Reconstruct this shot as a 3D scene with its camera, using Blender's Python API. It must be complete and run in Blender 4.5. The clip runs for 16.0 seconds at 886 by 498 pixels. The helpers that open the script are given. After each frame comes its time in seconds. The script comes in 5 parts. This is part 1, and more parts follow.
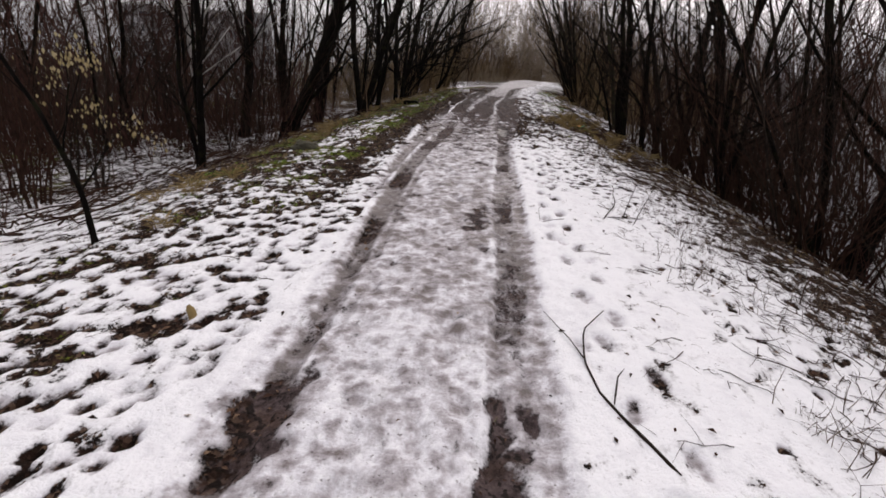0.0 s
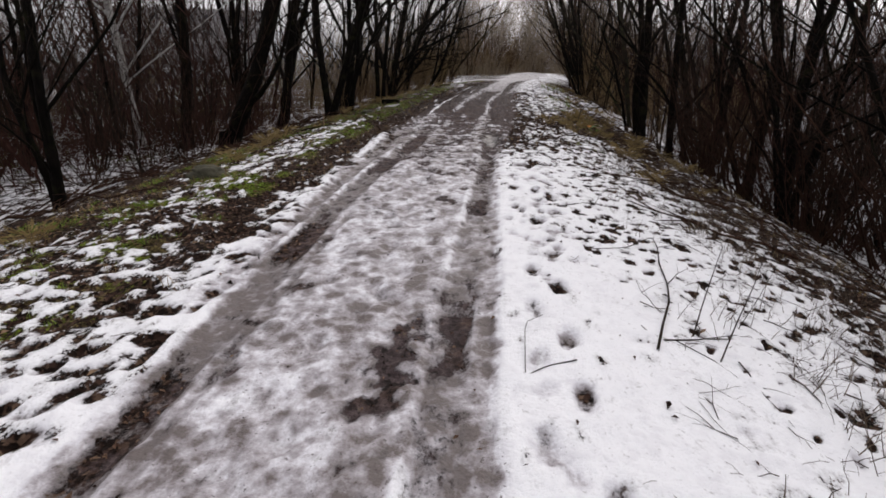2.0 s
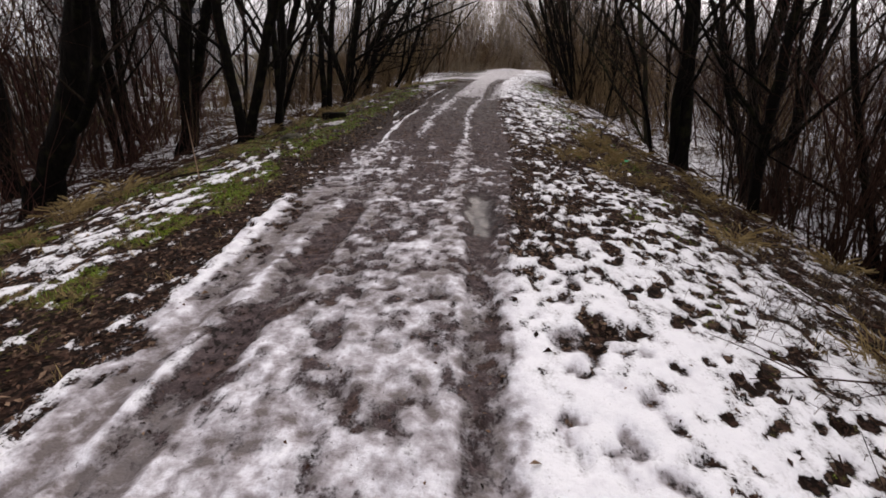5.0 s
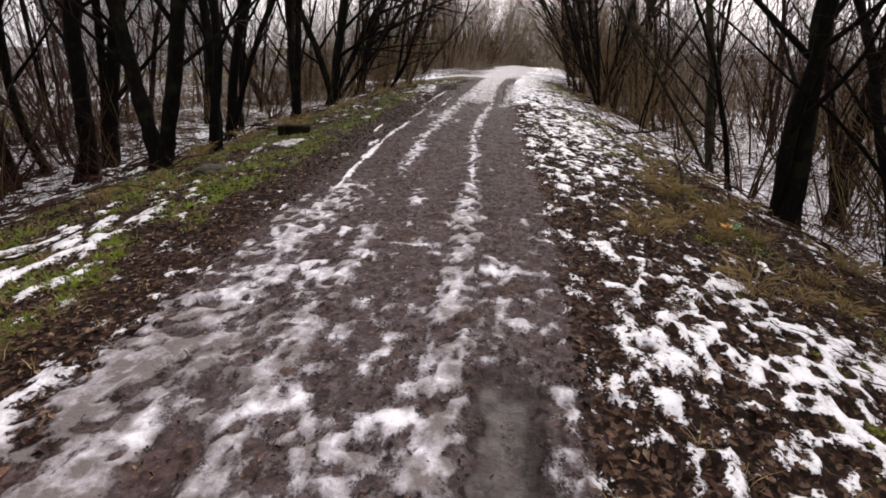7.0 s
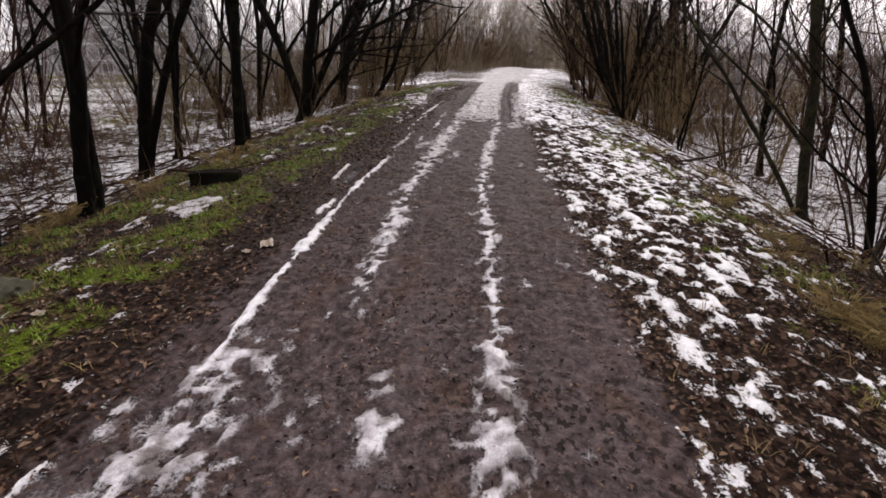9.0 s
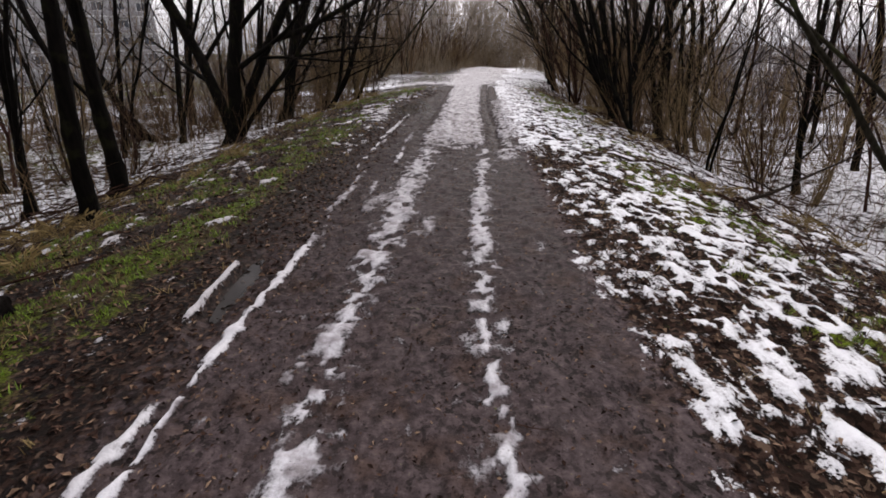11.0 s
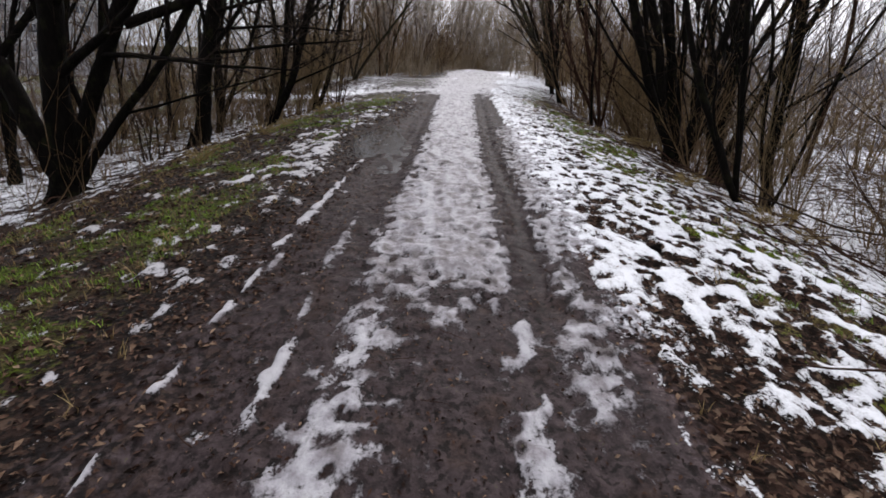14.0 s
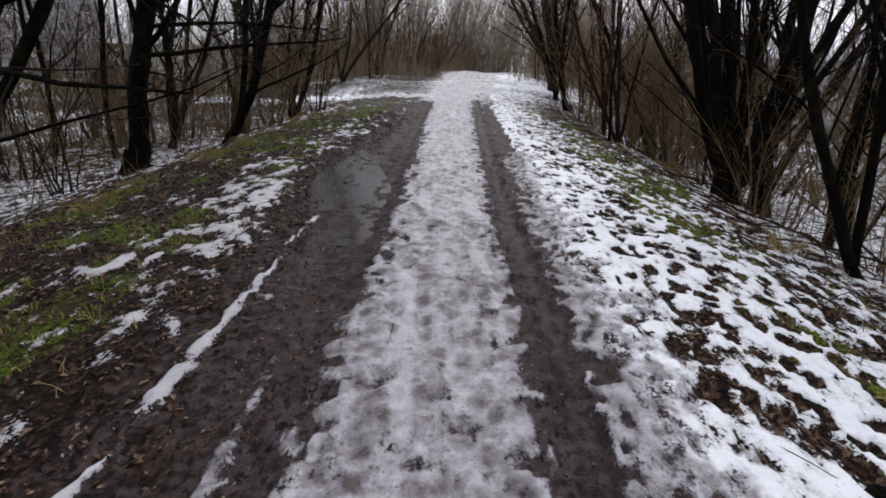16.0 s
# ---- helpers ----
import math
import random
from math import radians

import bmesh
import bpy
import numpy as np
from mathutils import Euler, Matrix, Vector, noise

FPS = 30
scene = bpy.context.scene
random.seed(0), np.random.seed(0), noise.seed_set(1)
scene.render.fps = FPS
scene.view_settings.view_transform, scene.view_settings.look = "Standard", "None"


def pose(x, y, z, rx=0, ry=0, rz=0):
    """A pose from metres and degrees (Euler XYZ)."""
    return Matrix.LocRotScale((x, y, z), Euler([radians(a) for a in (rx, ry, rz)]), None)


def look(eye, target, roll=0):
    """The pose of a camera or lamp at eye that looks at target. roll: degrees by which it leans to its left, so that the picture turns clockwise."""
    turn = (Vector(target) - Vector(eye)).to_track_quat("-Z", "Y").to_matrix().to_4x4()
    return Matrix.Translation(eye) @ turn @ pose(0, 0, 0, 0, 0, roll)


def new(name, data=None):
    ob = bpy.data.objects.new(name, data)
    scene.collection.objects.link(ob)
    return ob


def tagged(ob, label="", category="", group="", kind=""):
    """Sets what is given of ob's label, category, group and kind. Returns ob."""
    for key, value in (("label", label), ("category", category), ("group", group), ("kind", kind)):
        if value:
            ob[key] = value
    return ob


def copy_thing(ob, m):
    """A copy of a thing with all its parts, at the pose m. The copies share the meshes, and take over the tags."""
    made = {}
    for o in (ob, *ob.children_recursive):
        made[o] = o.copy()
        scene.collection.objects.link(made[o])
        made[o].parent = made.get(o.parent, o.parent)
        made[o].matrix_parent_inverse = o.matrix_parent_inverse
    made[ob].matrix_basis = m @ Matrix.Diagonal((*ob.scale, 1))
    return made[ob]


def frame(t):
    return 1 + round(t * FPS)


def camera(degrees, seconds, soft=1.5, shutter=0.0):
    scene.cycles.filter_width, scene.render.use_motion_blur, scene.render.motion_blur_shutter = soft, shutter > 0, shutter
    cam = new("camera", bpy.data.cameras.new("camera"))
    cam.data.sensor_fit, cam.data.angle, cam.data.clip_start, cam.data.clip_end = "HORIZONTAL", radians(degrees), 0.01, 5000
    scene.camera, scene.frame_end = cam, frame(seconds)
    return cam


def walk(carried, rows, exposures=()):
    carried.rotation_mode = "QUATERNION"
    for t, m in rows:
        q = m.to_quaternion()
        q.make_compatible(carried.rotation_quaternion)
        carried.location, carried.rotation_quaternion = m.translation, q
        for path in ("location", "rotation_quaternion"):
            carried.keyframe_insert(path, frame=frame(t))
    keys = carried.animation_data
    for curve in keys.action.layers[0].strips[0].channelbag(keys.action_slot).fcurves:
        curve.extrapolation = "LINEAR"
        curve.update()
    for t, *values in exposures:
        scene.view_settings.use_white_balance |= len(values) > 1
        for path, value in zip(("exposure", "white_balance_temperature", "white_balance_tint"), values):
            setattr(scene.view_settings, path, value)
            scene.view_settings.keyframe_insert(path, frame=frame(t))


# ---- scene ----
# Camera ---------------------------------------------------------------
PATH = [
    (0.0, (-0.000, -0.000, 1.654), (-0.491, 4.604, -0.233), 1.80),
    (0.5, (-0.082, 0.732, 1.653), (-0.733, 5.309, -0.250), 1.71),
    (1.0, (-0.006, 1.492, 1.623), (-0.720, 6.055, -0.293), 1.08),
    (1.5, (0.223, 2.288, 1.571), (-0.410, 6.854, -0.365), 0.32),
    (2.0, (0.368, 3.009, 1.538), (-0.205, 7.584, -0.396), 0.13),
    (2.5, (0.423, 3.633, 1.544), (-0.241, 8.199, -0.383), 0.12),
    (3.0, (0.372, 4.324, 1.560), (-0.326, 8.878, -0.384), 0.19),
    (3.5, (0.271, 5.067, 1.599), (-0.392, 9.616, -0.368), 0.19),
    (4.0, (0.131, 5.927, 1.618), (-0.310, 10.498, -0.360), -0.05),
    (4.2, (0.071, 6.271, 1.617), (-0.254, 10.854, -0.357), -0.24),
    (6.3, (0.087, 9.966, 1.568), (-0.254, 14.530, -0.445), 0.44),
    (6.5, (0.057, 10.311, 1.555), (-0.289, 14.873, -0.463), 0.45),
    (7.0, (-0.028, 11.183, 1.558), (-0.382, 15.743, -0.462), 0.78),
    (7.5, (-0.130, 12.050, 1.593), (-0.471, 16.616, -0.416), 0.72),
    (8.0, (-0.214, 12.860, 1.651), (-0.544, 17.427, -0.357), 0.74),
    (8.5, (-0.256, 13.647, 1.660), (-0.583, 18.215, -0.347), 0.53),
    (9.0, (-0.284, 14.429, 1.609), (-0.587, 18.994, -0.407), 0.27),
    (9.2, (-0.286, 14.711, 1.590), (-0.595, 19.279, -0.420), 0.20),
    (11.3, (-0.430, 18.147, 1.600), (-0.404, 22.719, -0.423), -0.50),
    (11.5, (-0.446, 18.475, 1.608), (-0.401, 23.044, -0.422), 0.30),
    (12.0, (-0.525, 19.341, 1.611), (-0.445, 23.907, -0.427), 0.72),
    (12.5, (-0.610, 20.272, 1.597), (-0.514, 24.835, -0.446), 1.03),
    (13.0, (-0.617, 21.206, 1.585), (-0.538, 25.773, -0.449), 1.28),
    (13.5, (-0.495, 22.138, 1.588), (-0.377, 26.703, -0.450), 0.95),
    (14.0, (-0.310, 22.947, 1.579), (-0.163, 27.518, -0.444), 0.79),
    (14.5, (-0.190, 23.624, 1.567), (-0.026, 28.198, -0.446), 0.88),
    (15.0, (-0.148, 24.245, 1.572), (0.024, 28.814, -0.452), 1.05),
    (15.5, (-0.156, 24.811, 1.596), (0.038, 29.377, -0.432), 1.14),
    (16.0, (-0.202, 25.347, 1.629), (0.000, 29.913, -0.397), 1.12),
]
cam = camera(87.7, 16.0, soft=1.7)
walk(cam, [(t, look(e, g, r)) for t, e, g, r in PATH],
     exposures=[(0.0, 0.11, 7150, 14), (2.0, 0.13, 7000, 11), (4.2, 0.08, 7100, 14), (6.5, 0.77, 7250, 15), (9.2, 0.63, 7250, 15), (11.5, 0.5, 6850, 13), (14.0, 0.58, 6600, 10), (16.0, 0.42, 6450, 9)])

# Sky and sun: overcast winter day --------------------------------------
SUN_UP, SUN_TURN = radians(38), radians(20)
world = bpy.data.worlds.new("overcast_sky")
scene.world = world
world.use_nodes = True
wn, wl = world.node_tree.nodes, world.node_tree.links
sky = wn.new("ShaderNodeTexSky")
sky.sky_type, sky.sun_disc = "NISHITA", False
sky.sun_elevation, sky.sun_rotation = SUN_UP, SUN_TURN
sky.dust_density, sky.air_density = 4.0, 1.0
grey = wn.new("ShaderNodeHueSaturation")
grey.inputs["Saturation"].default_value = 0.12
tint = wn.new("ShaderNodeMix")
tint.data_type, tint.blend_type = "RGBA", "MULTIPLY"
tint.inputs["Factor"].default_value = 1.0
tint.inputs["B"].default_value = (1.0, 0.97, 1.06, 1)
wl.new(sky.outputs["Color"], grey.inputs["Color"])
wl.new(grey.outputs["Color"], tint.inputs["A"])
cloud = wn.new("ShaderNodeMix")
cloud.data_type = "RGBA"
cloud.inputs["Factor"].default_value = 0.7
cloud.inputs["B"].default_value = (5.35, 5.5, 6.1, 1)
wl.new(tint.outputs["Result"], cloud.inputs["A"])
wl.new(cloud.outputs["Result"], wn["Background"].inputs["Color"])
wn["Background"].inputs["Strength"].default_value = 0.15
sun = new("sun", bpy.data.lights.new("sun", "SUN"))
sun.data.energy, sun.data.angle, sun.data.color = 0.9, radians(40), (1.0, 0.97, 0.93)
sun.matrix_world = look((0, 0, 30), (-30 * math.cos(SUN_UP) * math.sin(SUN_TURN),
                                     -30 * math.cos(SUN_UP) * math.cos(SUN_TURN), 30 - 30 * math.sin(SUN_UP)))

# Materials --------------------------------------------------------------
class Mat:
    """A small builder for node materials."""

    def __init__(self, name):
        self.m = bpy.data.materials.new(name)
        self.m.use_nodes = True
        self.n, self.l = self.m.node_tree.nodes, self.m.node_tree.links
        self.b = self.n["Principled BSDF"]
        self.co = self.n.new("ShaderNodeTexCoord").outputs["Object"]

    def put(self, socket, v):
        if isinstance(v, bpy.types.NodeSocket):
            self.l.new(v, socket)
        elif isinstance(v, tuple):
            socket.default_value = (*v, 1) if len(v) == 3 and len(socket.default_value) == 4 else v
        else:
            socket.default_value = v

    def noise(self, scale, detail=3.0, stretch=None, rough=0.55, offset=(0, 0, 0)):
        mp = self.n.new("ShaderNodeMapping")
        self.l.new(self.co, mp.inputs["Vector"])
        mp.inputs["Scale"].default_value = stretch or (1, 1, 1)
        mp.inputs["Location"].default_value = offset
        nd = self.n.new("ShaderNodeTexNoise")
        self.l.new(mp.outputs["Vector"], nd.inputs["Vector"])
        nd.inputs["Scale"].default_value, nd.inputs["Detail"].default_value = scale, detail
        nd.inputs["Roughness"].default_value = rough
        return nd.outputs["Fac"]

    def cells(self, scale):
        nd = self.n.new("ShaderNodeTexVoronoi")
        self.l.new(self.co, nd.inputs["Vector"])
        nd.inputs["Scale"].default_value = scale
        return nd

    def attr(self, name):
        nd = self.n.new("ShaderNodeAttribute")
        nd.attribute_name = name
        return nd.outputs["Fac"]

    def math(self, op, a, b=0.0, c=0.0):
        nd = self.n.new("ShaderNodeMath")
        nd.operation = op
        for s, v in zip(nd.inputs, (a, b, c)):
            self.put(s, v)
        return nd.outputs[0]

    def step(self, v, lo, hi):
        nd = self.n.new("ShaderNodeMapRange")
        nd.interpolation_type = "SMOOTHSTEP"
        self.put(nd.inputs["Value"], v)
        nd.inputs["From Min"].default_value, nd.inputs["From Max"].default_value = lo, hi
        return nd.outputs["Result"]

    def mix(self, f, a, b):
        nd = self.n.new("ShaderNodeMix")
        nd.data_type = "RGBA"
        self.put(nd.inputs["Factor"], f)
        self.put(nd.inputs["A"], a)
        self.put(nd.inputs["B"], b)
        return nd.outputs["Result"]

    def mixf(self, f, a, b):
        nd = self.n.new("ShaderNodeMix")
        self.put(nd.inputs["Factor"], f)
        self.put(nd.inputs["A"], a)
        self.put(nd.inputs["B"], b)
        return nd.outputs["Result"]

    def ramp(self, v, *stops):
        nd = self.n.new("ShaderNodeValToRGB")
        self.put(nd.inputs["Fac"], v)
        e = nd.color_ramp.elements
        while len(e) < len(stops):
            e.new(0.5)
        for el, (p, c) in zip(e, stops):
            el.position, el.color = p, (*c, 1)
        return nd.outputs["Color"]

    def island(self):
        return self.n.new("ShaderNodeNewGeometry").outputs["Random Per Island"]

    def each(self):
        return self.n.new("ShaderNodeObjectInfo").outputs["Random"]

    def bump(self, h, strength=0.5, dist=0.02):
        nd = self.n.new("ShaderNodeBump")
        nd.inputs["Strength"].default_value, nd.inputs["Distance"].default_value = strength, dist
        self.put(nd.inputs["Height"], h)
        self.l.new(nd.outputs["Normal"], self.b.inputs["Normal"])

    def done(self, color, rough=0.8, spec=0.4):
        self.put(self.b.inputs["Base Color"], color)
        self.put(self.b.inputs["Roughness"], rough)
        self.put(self.b.inputs["Specular IOR Level"], spec)
        return self.m


def make_ground():
    m = Mat("winter_ground")
    fine, mid, big = m.noise(55, 5, rough=0.65), m.noise(15, 5, rough=0.62), m.noise(6.5, 4, offset=(2, 9, 1))
    grit, clod_gap = m.noise(170, 2), m.noise(24, 3, (1, 0.8, 1), 0.5, (7, 3, 2))

    def around(v, gain):
        return m.math("MULTIPLY", m.math("SUBTRACT", v, 0.5), gain)

    # bare wet earth of the track, with clods, crumbs and trodden-in leaves
    mud = m.ramp(mid, (0.34, (0.026, 0.019, 0.019)), (0.5, (0.064, 0.047, 0.048)), (0.66, (0.118, 0.090, 0.092)))
    mud = m.mix(m.step(fine, 0.58, 0.72), mud, (0.15, 0.122, 0.116))
    # lengthwise lilac streaks: the sheen of wet mud put into its colour
    sheen_streaks = m.step(m.noise(1.6, 4, (2.4, 0.45, 1), offset=(3, 0, 6)), 0.46, 0.64)
    mud = m.mix(m.math("MULTIPLY", sheen_streaks, 0.2), mud, (0.135, 0.108, 0.108))
    mud = m.mix(m.math('MULTIPLY', m.step(m.noise(3.2, 5, offset=(9, 2, 5)), 0.5, 0.66), 0.7), mud, m.ramp(mid, (0.36, (0.030, 0.017, 0.013)), (0.62, (0.095, 0.060, 0.047))))
    spread = m.step(m.noise(1.7, 3, offset=(4, 4, 4)), 0.36, 0.6)
    mud = m.mix(m.math("MULTIPLY", m.step(clod_gap, 0.54, 0.61), m.mixf(spread, 0.3, 0.9)), mud, (0.012, 0.009, 0.008))
    mud = m.mix(m.math("MULTIPLY", m.step(fine, 0.43, 0.33), 0.7), mud, (0.010, 0.0075, 0.006))
    # rotten leaves and dead grass of the verges
    leaf = m.cells(34)
    litter = m.ramp(m.math("FRACT", m.math("MULTIPLY", leaf.outputs["Color"], 3.7)), (0.0, (0.010, 0.007, 0.005)), (0.35, (0.018, 0.0095, 0.007)),
                    (0.75, (0.046, 0.026, 0.019)), (1.0, (0.12, 0.08, 0.056)))
    # near-black clods, and the shade of gaps between leaves put into the colour
    litter = m.mix(m.step(clod_gap, 0.5, 0.6), litter, (0.008, 0.005, 0.004))
    turf = m.ramp(fine, (0.34, (0.020, 0.026, 0.004)), (0.52, (0.09, 0.125, 0.010)), (0.7, (0.21, 0.28, 0.028)))
    dry_turf = m.ramp(fine, (0.34, (0.022, 0.016, 0.007)), (0.52, (0.085, 0.066, 0.026)), (0.7, (0.19, 0.15, 0.065)))
    turf = m.mix(m.step(m.noise(2.6, 4, offset=(8, 1, 3)), 0.42, 0.58), dry_turf, turf)
    turf = m.mix(m.math("MULTIPLY", m.step(clod_gap, 0.53, 0.62), 0.8), turf, (0.03, 0.022, 0.010))
    earth = m.mix(m.step(m.math("ADD", m.attr("mud"), around(mid, 1.2)), 0.25, 0.75), litter, mud)
    earth = m.mix(m.step(m.math("ADD", m.attr("grass"), m.math("ADD", around(mid, 1.6), around(fine, 1.2))), 0.32, 0.6), earth, turf)
    # snow, from fresh white to grey trodden slush
    slushy = m.step(m.attr("slush"), 0.08, 0.42)
    print_marks = m.cells(7.0)
    warp = m.n.new("ShaderNodeVectorMath")
    warp.operation = "ADD"
    shift = m.n.new("ShaderNodeTexNoise")
    shift.inputs["Scale"].default_value = 9
    tame = m.n.new("ShaderNodeVectorMath")
    tame.operation = "SCALE"
    tame.inputs["Scale"].default_value = 0.12
    m.l.new(m.co, shift.inputs["Vector"])
    m.l.new(shift.outputs["Color"], tame.inputs[0])
    m.l.new(m.co, warp.inputs[0])
    m.l.new(tame.outputs[0], warp.inputs[1])
    m.l.new(warp.outputs[0], print_marks.inputs["Vector"])
    cup = m.step(print_marks.outputs["Distance"], 0.62, 0.15)
    sl = m.math("ADD", m.attr("slush"), m.math("MULTIPLY", around(mid, 1.25), m.mixf(slushy, 0.35, 1.0)))
    sl = m.math("ADD", sl, around(big, 0.5))
    sl = m.math("ADD", sl, m.math("MULTIPLY", around(fine, 0.6), m.mixf(slushy, 0.15, 1.0)))
    sl = m.math("ADD", sl, m.math("MULTIPLY", around(cup, 0.36), slushy))
    snow = m.ramp(sl, (0.0, (0.85, 0.862, 0.895)), (0.25, (0.69, 0.69, 0.735)), (0.52, (0.415, 0.393, 0.42)), (0.9, (0.14, 0.118, 0.114)))
    speck = m.math("MULTIPLY", m.step(m.noise(38, 3, offset=(5, 2, 0)), 0.64, 0.72), m.mixf(slushy, 0.3, 0.75))
    snow = m.mix(speck, snow, (0.06, 0.048, 0.042))
    edge = m.math("ADD", m.attr("snow"), m.math("MULTIPLY", m.math("ADD", around(fine, 1.3), around(m.noise(15, 5, (1, .55, 1), .62, (3, 5, 8)), 1.9)), m.mixf(slushy, 1.0, 0.75)))
    edge = m.math("ADD", edge, around(big, 0.9))
    edge = m.math("ADD", edge, m.math("MULTIPLY", around(m.noise(4.5, 3, offset=(1, 4, 0)), 2.0), m.attr("wide")))
    cover = m.mixf(slushy, m.step(edge, 0.43, 0.57), m.step(edge, 0.33, 0.68))
    # thin snow lets the soil show through
    snow = m.mix(m.math("MULTIPLY", m.step(edge, 1.0, 0.48), m.mixf(slushy, 0.35, 0.55)), snow, (0.15, 0.138, 0.142))
    color = m.mix(cover, earth, snow)
    wet = m.attr("wet")
    dark = m.n.new("ShaderNodeMix")
    dark.data_type, dark.blend_type = "RGBA", "MULTIPLY"
    dark.inputs["B"].default_value = (0.30, 0.27, 0.27, 1)
    m.put(dark.inputs["Factor"], wet)
    m.put(dark.inputs["A"], color)
    color = dark.outputs["Result"]
    dry = m.mixf(cover, m.mixf(m.attr("mud"), 0.95, 0.75), m.mixf(m.step(sl, 0.3, 0.9), 0.7, 0.45))
    rough = m.mixf(m.step(wet, 0.66, 0.95), m.mixf(wet, dry, 0.5), 0.28)
    h = m.math("ADD", m.math("MULTIPLY", mid, 0.8), m.math("MULTIPLY", fine, 0.4))
    h = m.math("SUBTRACT", h, m.math("MULTIPLY", m.math("MULTIPLY", cup, slushy), 0.16))
    h = m.math("MULTIPLY", h, m.math("SUBTRACT", 1.0, m.math("MULTIPLY", wet, 0.7)))
    h = m.math("ADD", h, m.math("MULTIPLY", cover, 0.4))
    h = m.math("ADD", h, m.math("MULTIPLY", leaf.outputs["Distance"], m.mixf(m.math("MAXIMUM", cover, m.attr("mud")), 0.35, 0.0)))
    m.bump(h, 0.75, 0.026)
    return m.done(color, rough, m.mixf(cover, m.mixf(m.step(wet, 0.66, 0.95), 0.08, 0.3), 0.25))


def make_bark(name, low, high, moss=0.0):
    m = Mat(name)
    streak, blot, fine = m.noise(30, 4, (1, 1, 0.16)), m.noise(3, 3), m.noise(140, 2, (1, 1, 0.5))
    c = m.ramp(streak, (0.3, low), (0.7, high))
    c = m.mix(m.math("MULTIPLY", m.step(blot, 0.5, 0.75), 0.5), c, tuple(v * 1.7 for v in high))
    c = m.mix(m.math("MULTIPLY", m.each(), 0.35), c, low)
    if moss:
        c = m.mix(m.math("MULTIPLY", m.step(m.noise(5, 3, offset=(3, 1, 7)), 0.52, 0.68), moss), c, (0.045, 0.05, 0.018))
    m.bump(m.math("ADD", streak, m.math("MULTIPLY", fine, 0.4)), 0.9, 0.012)
    return m.done(c, 0.95, 0.06)


def make_birch():
    m = Mat("birch_bark")
    bands = m.step(m.noise(16, 4, (0.5, 0.5, 3.5)), 0.56, 0.66)
    c = m.mix(bands, (0.46, 0.44, 0.42), (0.045, 0.038, 0.034))
    c = m.mix(m.step(m.noise(4, 3), 0.55, 0.7), c, (0.16, 0.14, 0.125))
    m.bump(bands, 0.4, 0.006)
    return m.done(c, 0.7, 0.3)


def make_plain(name, stops, rough=0.85, scale=40.0, spread=0.6, spec=0.3):
    """Small things in one mesh: a tone for each island, with a fine grain."""
    m = Mat(name)
    v = m.math("ADD", m.math("MULTIPLY", m.island(), spread), m.math("MULTIPLY", m.noise(scale, 3), 1 - spread))
    c = m.ramp(v, *stops)
    m.bump(m.noise(scale * 3, 2), 0.4, 0.004)
    return m.done(c, rough, spec)


GROUND = make_ground()
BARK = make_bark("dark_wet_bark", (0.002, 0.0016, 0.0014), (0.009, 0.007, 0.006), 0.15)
BARK_OLIVE = make_bark("mossy_bark", (0.010, 0.009, 0.006), (0.035, 0.030, 0.021), 0.7)
BIRCH = make_birch()
TWIG = make_bark("twig_bark", (0.009, 0.0065, 0.005), (0.042, 0.030, 0.023))
SCRUB = make_bark("scrub_bark", (0.013, 0.0065, 0.0045), (0.06, 0.032, 0.022))
TAN = make_bark("pale_scrub_bark", (0.085, 0.060, 0.029), (0.28, 0.2, 0.108))
# Distance haze is put into this bark colour, paler than near scrub.
FAR = make_bark("hazed_scrub_bark", (0.13, 0.10, 0.07), (0.34, 0.275, 0.20))
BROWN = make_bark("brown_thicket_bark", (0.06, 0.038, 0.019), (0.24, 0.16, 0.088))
# Grey far barks, with the haze of distance painted in as a paler tone.
GREYWOOD = make_bark("hazed_grey_bark", (0.16, 0.137, 0.115), (0.40, 0.345, 0.29))
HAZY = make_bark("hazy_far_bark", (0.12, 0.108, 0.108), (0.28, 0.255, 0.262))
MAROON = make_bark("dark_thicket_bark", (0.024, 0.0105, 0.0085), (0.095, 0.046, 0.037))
LEAF = make_plain("rotting_leaf", ((0.2, (0.008, 0.0045, 0.003)), (0.42, (0.024, 0.0115, 0.008)), (0.58, (0.062, 0.033, 0.023)), (0.7, (0.13, 0.078, 0.052)), (0.82, (0.27, 0.185, 0.125))), 0.8, spec=0.1)
DRY_LEAF = make_plain("pale_dry_leaf", ((0.0, (0.16, 0.12, 0.05)), (0.5, (0.32, 0.25, 0.12)), (1.0, (0.46, 0.37, 0.22))), 0.75)
GRASS = make_plain("winter_grass", ((0.0, (0.045, 0.06, 0.008)), (0.45, (0.12, 0.20, 0.016)), (0.8, (0.20, 0.31, 0.028)), (1.0, (0.26, 0.22, 0.07))), 0.6)
STRAW = make_plain("dead_grass", ((0.0, (0.09, 0.06, 0.022)), (0.5, (0.24, 0.17, 0.07)), (1.0, (0.42, 0.32, 0.15))), 0.8)
PAPER = make_plain("stained_paper", ((0.25, (0.13, 0.09, 0.06)), (0.5, (0.38, 0.32, 0.25)), (0.75, (0.62, 0.59, 0.55))), 0.7, 14.0, 0.0)
STALK = make_plain("dead_stalk", ((0.0, (0.03, 0.022, 0.016)), (0.6, (0.10, 0.072, 0.05)), (1.0, (0.22, 0.165, 0.12))), 0.8)
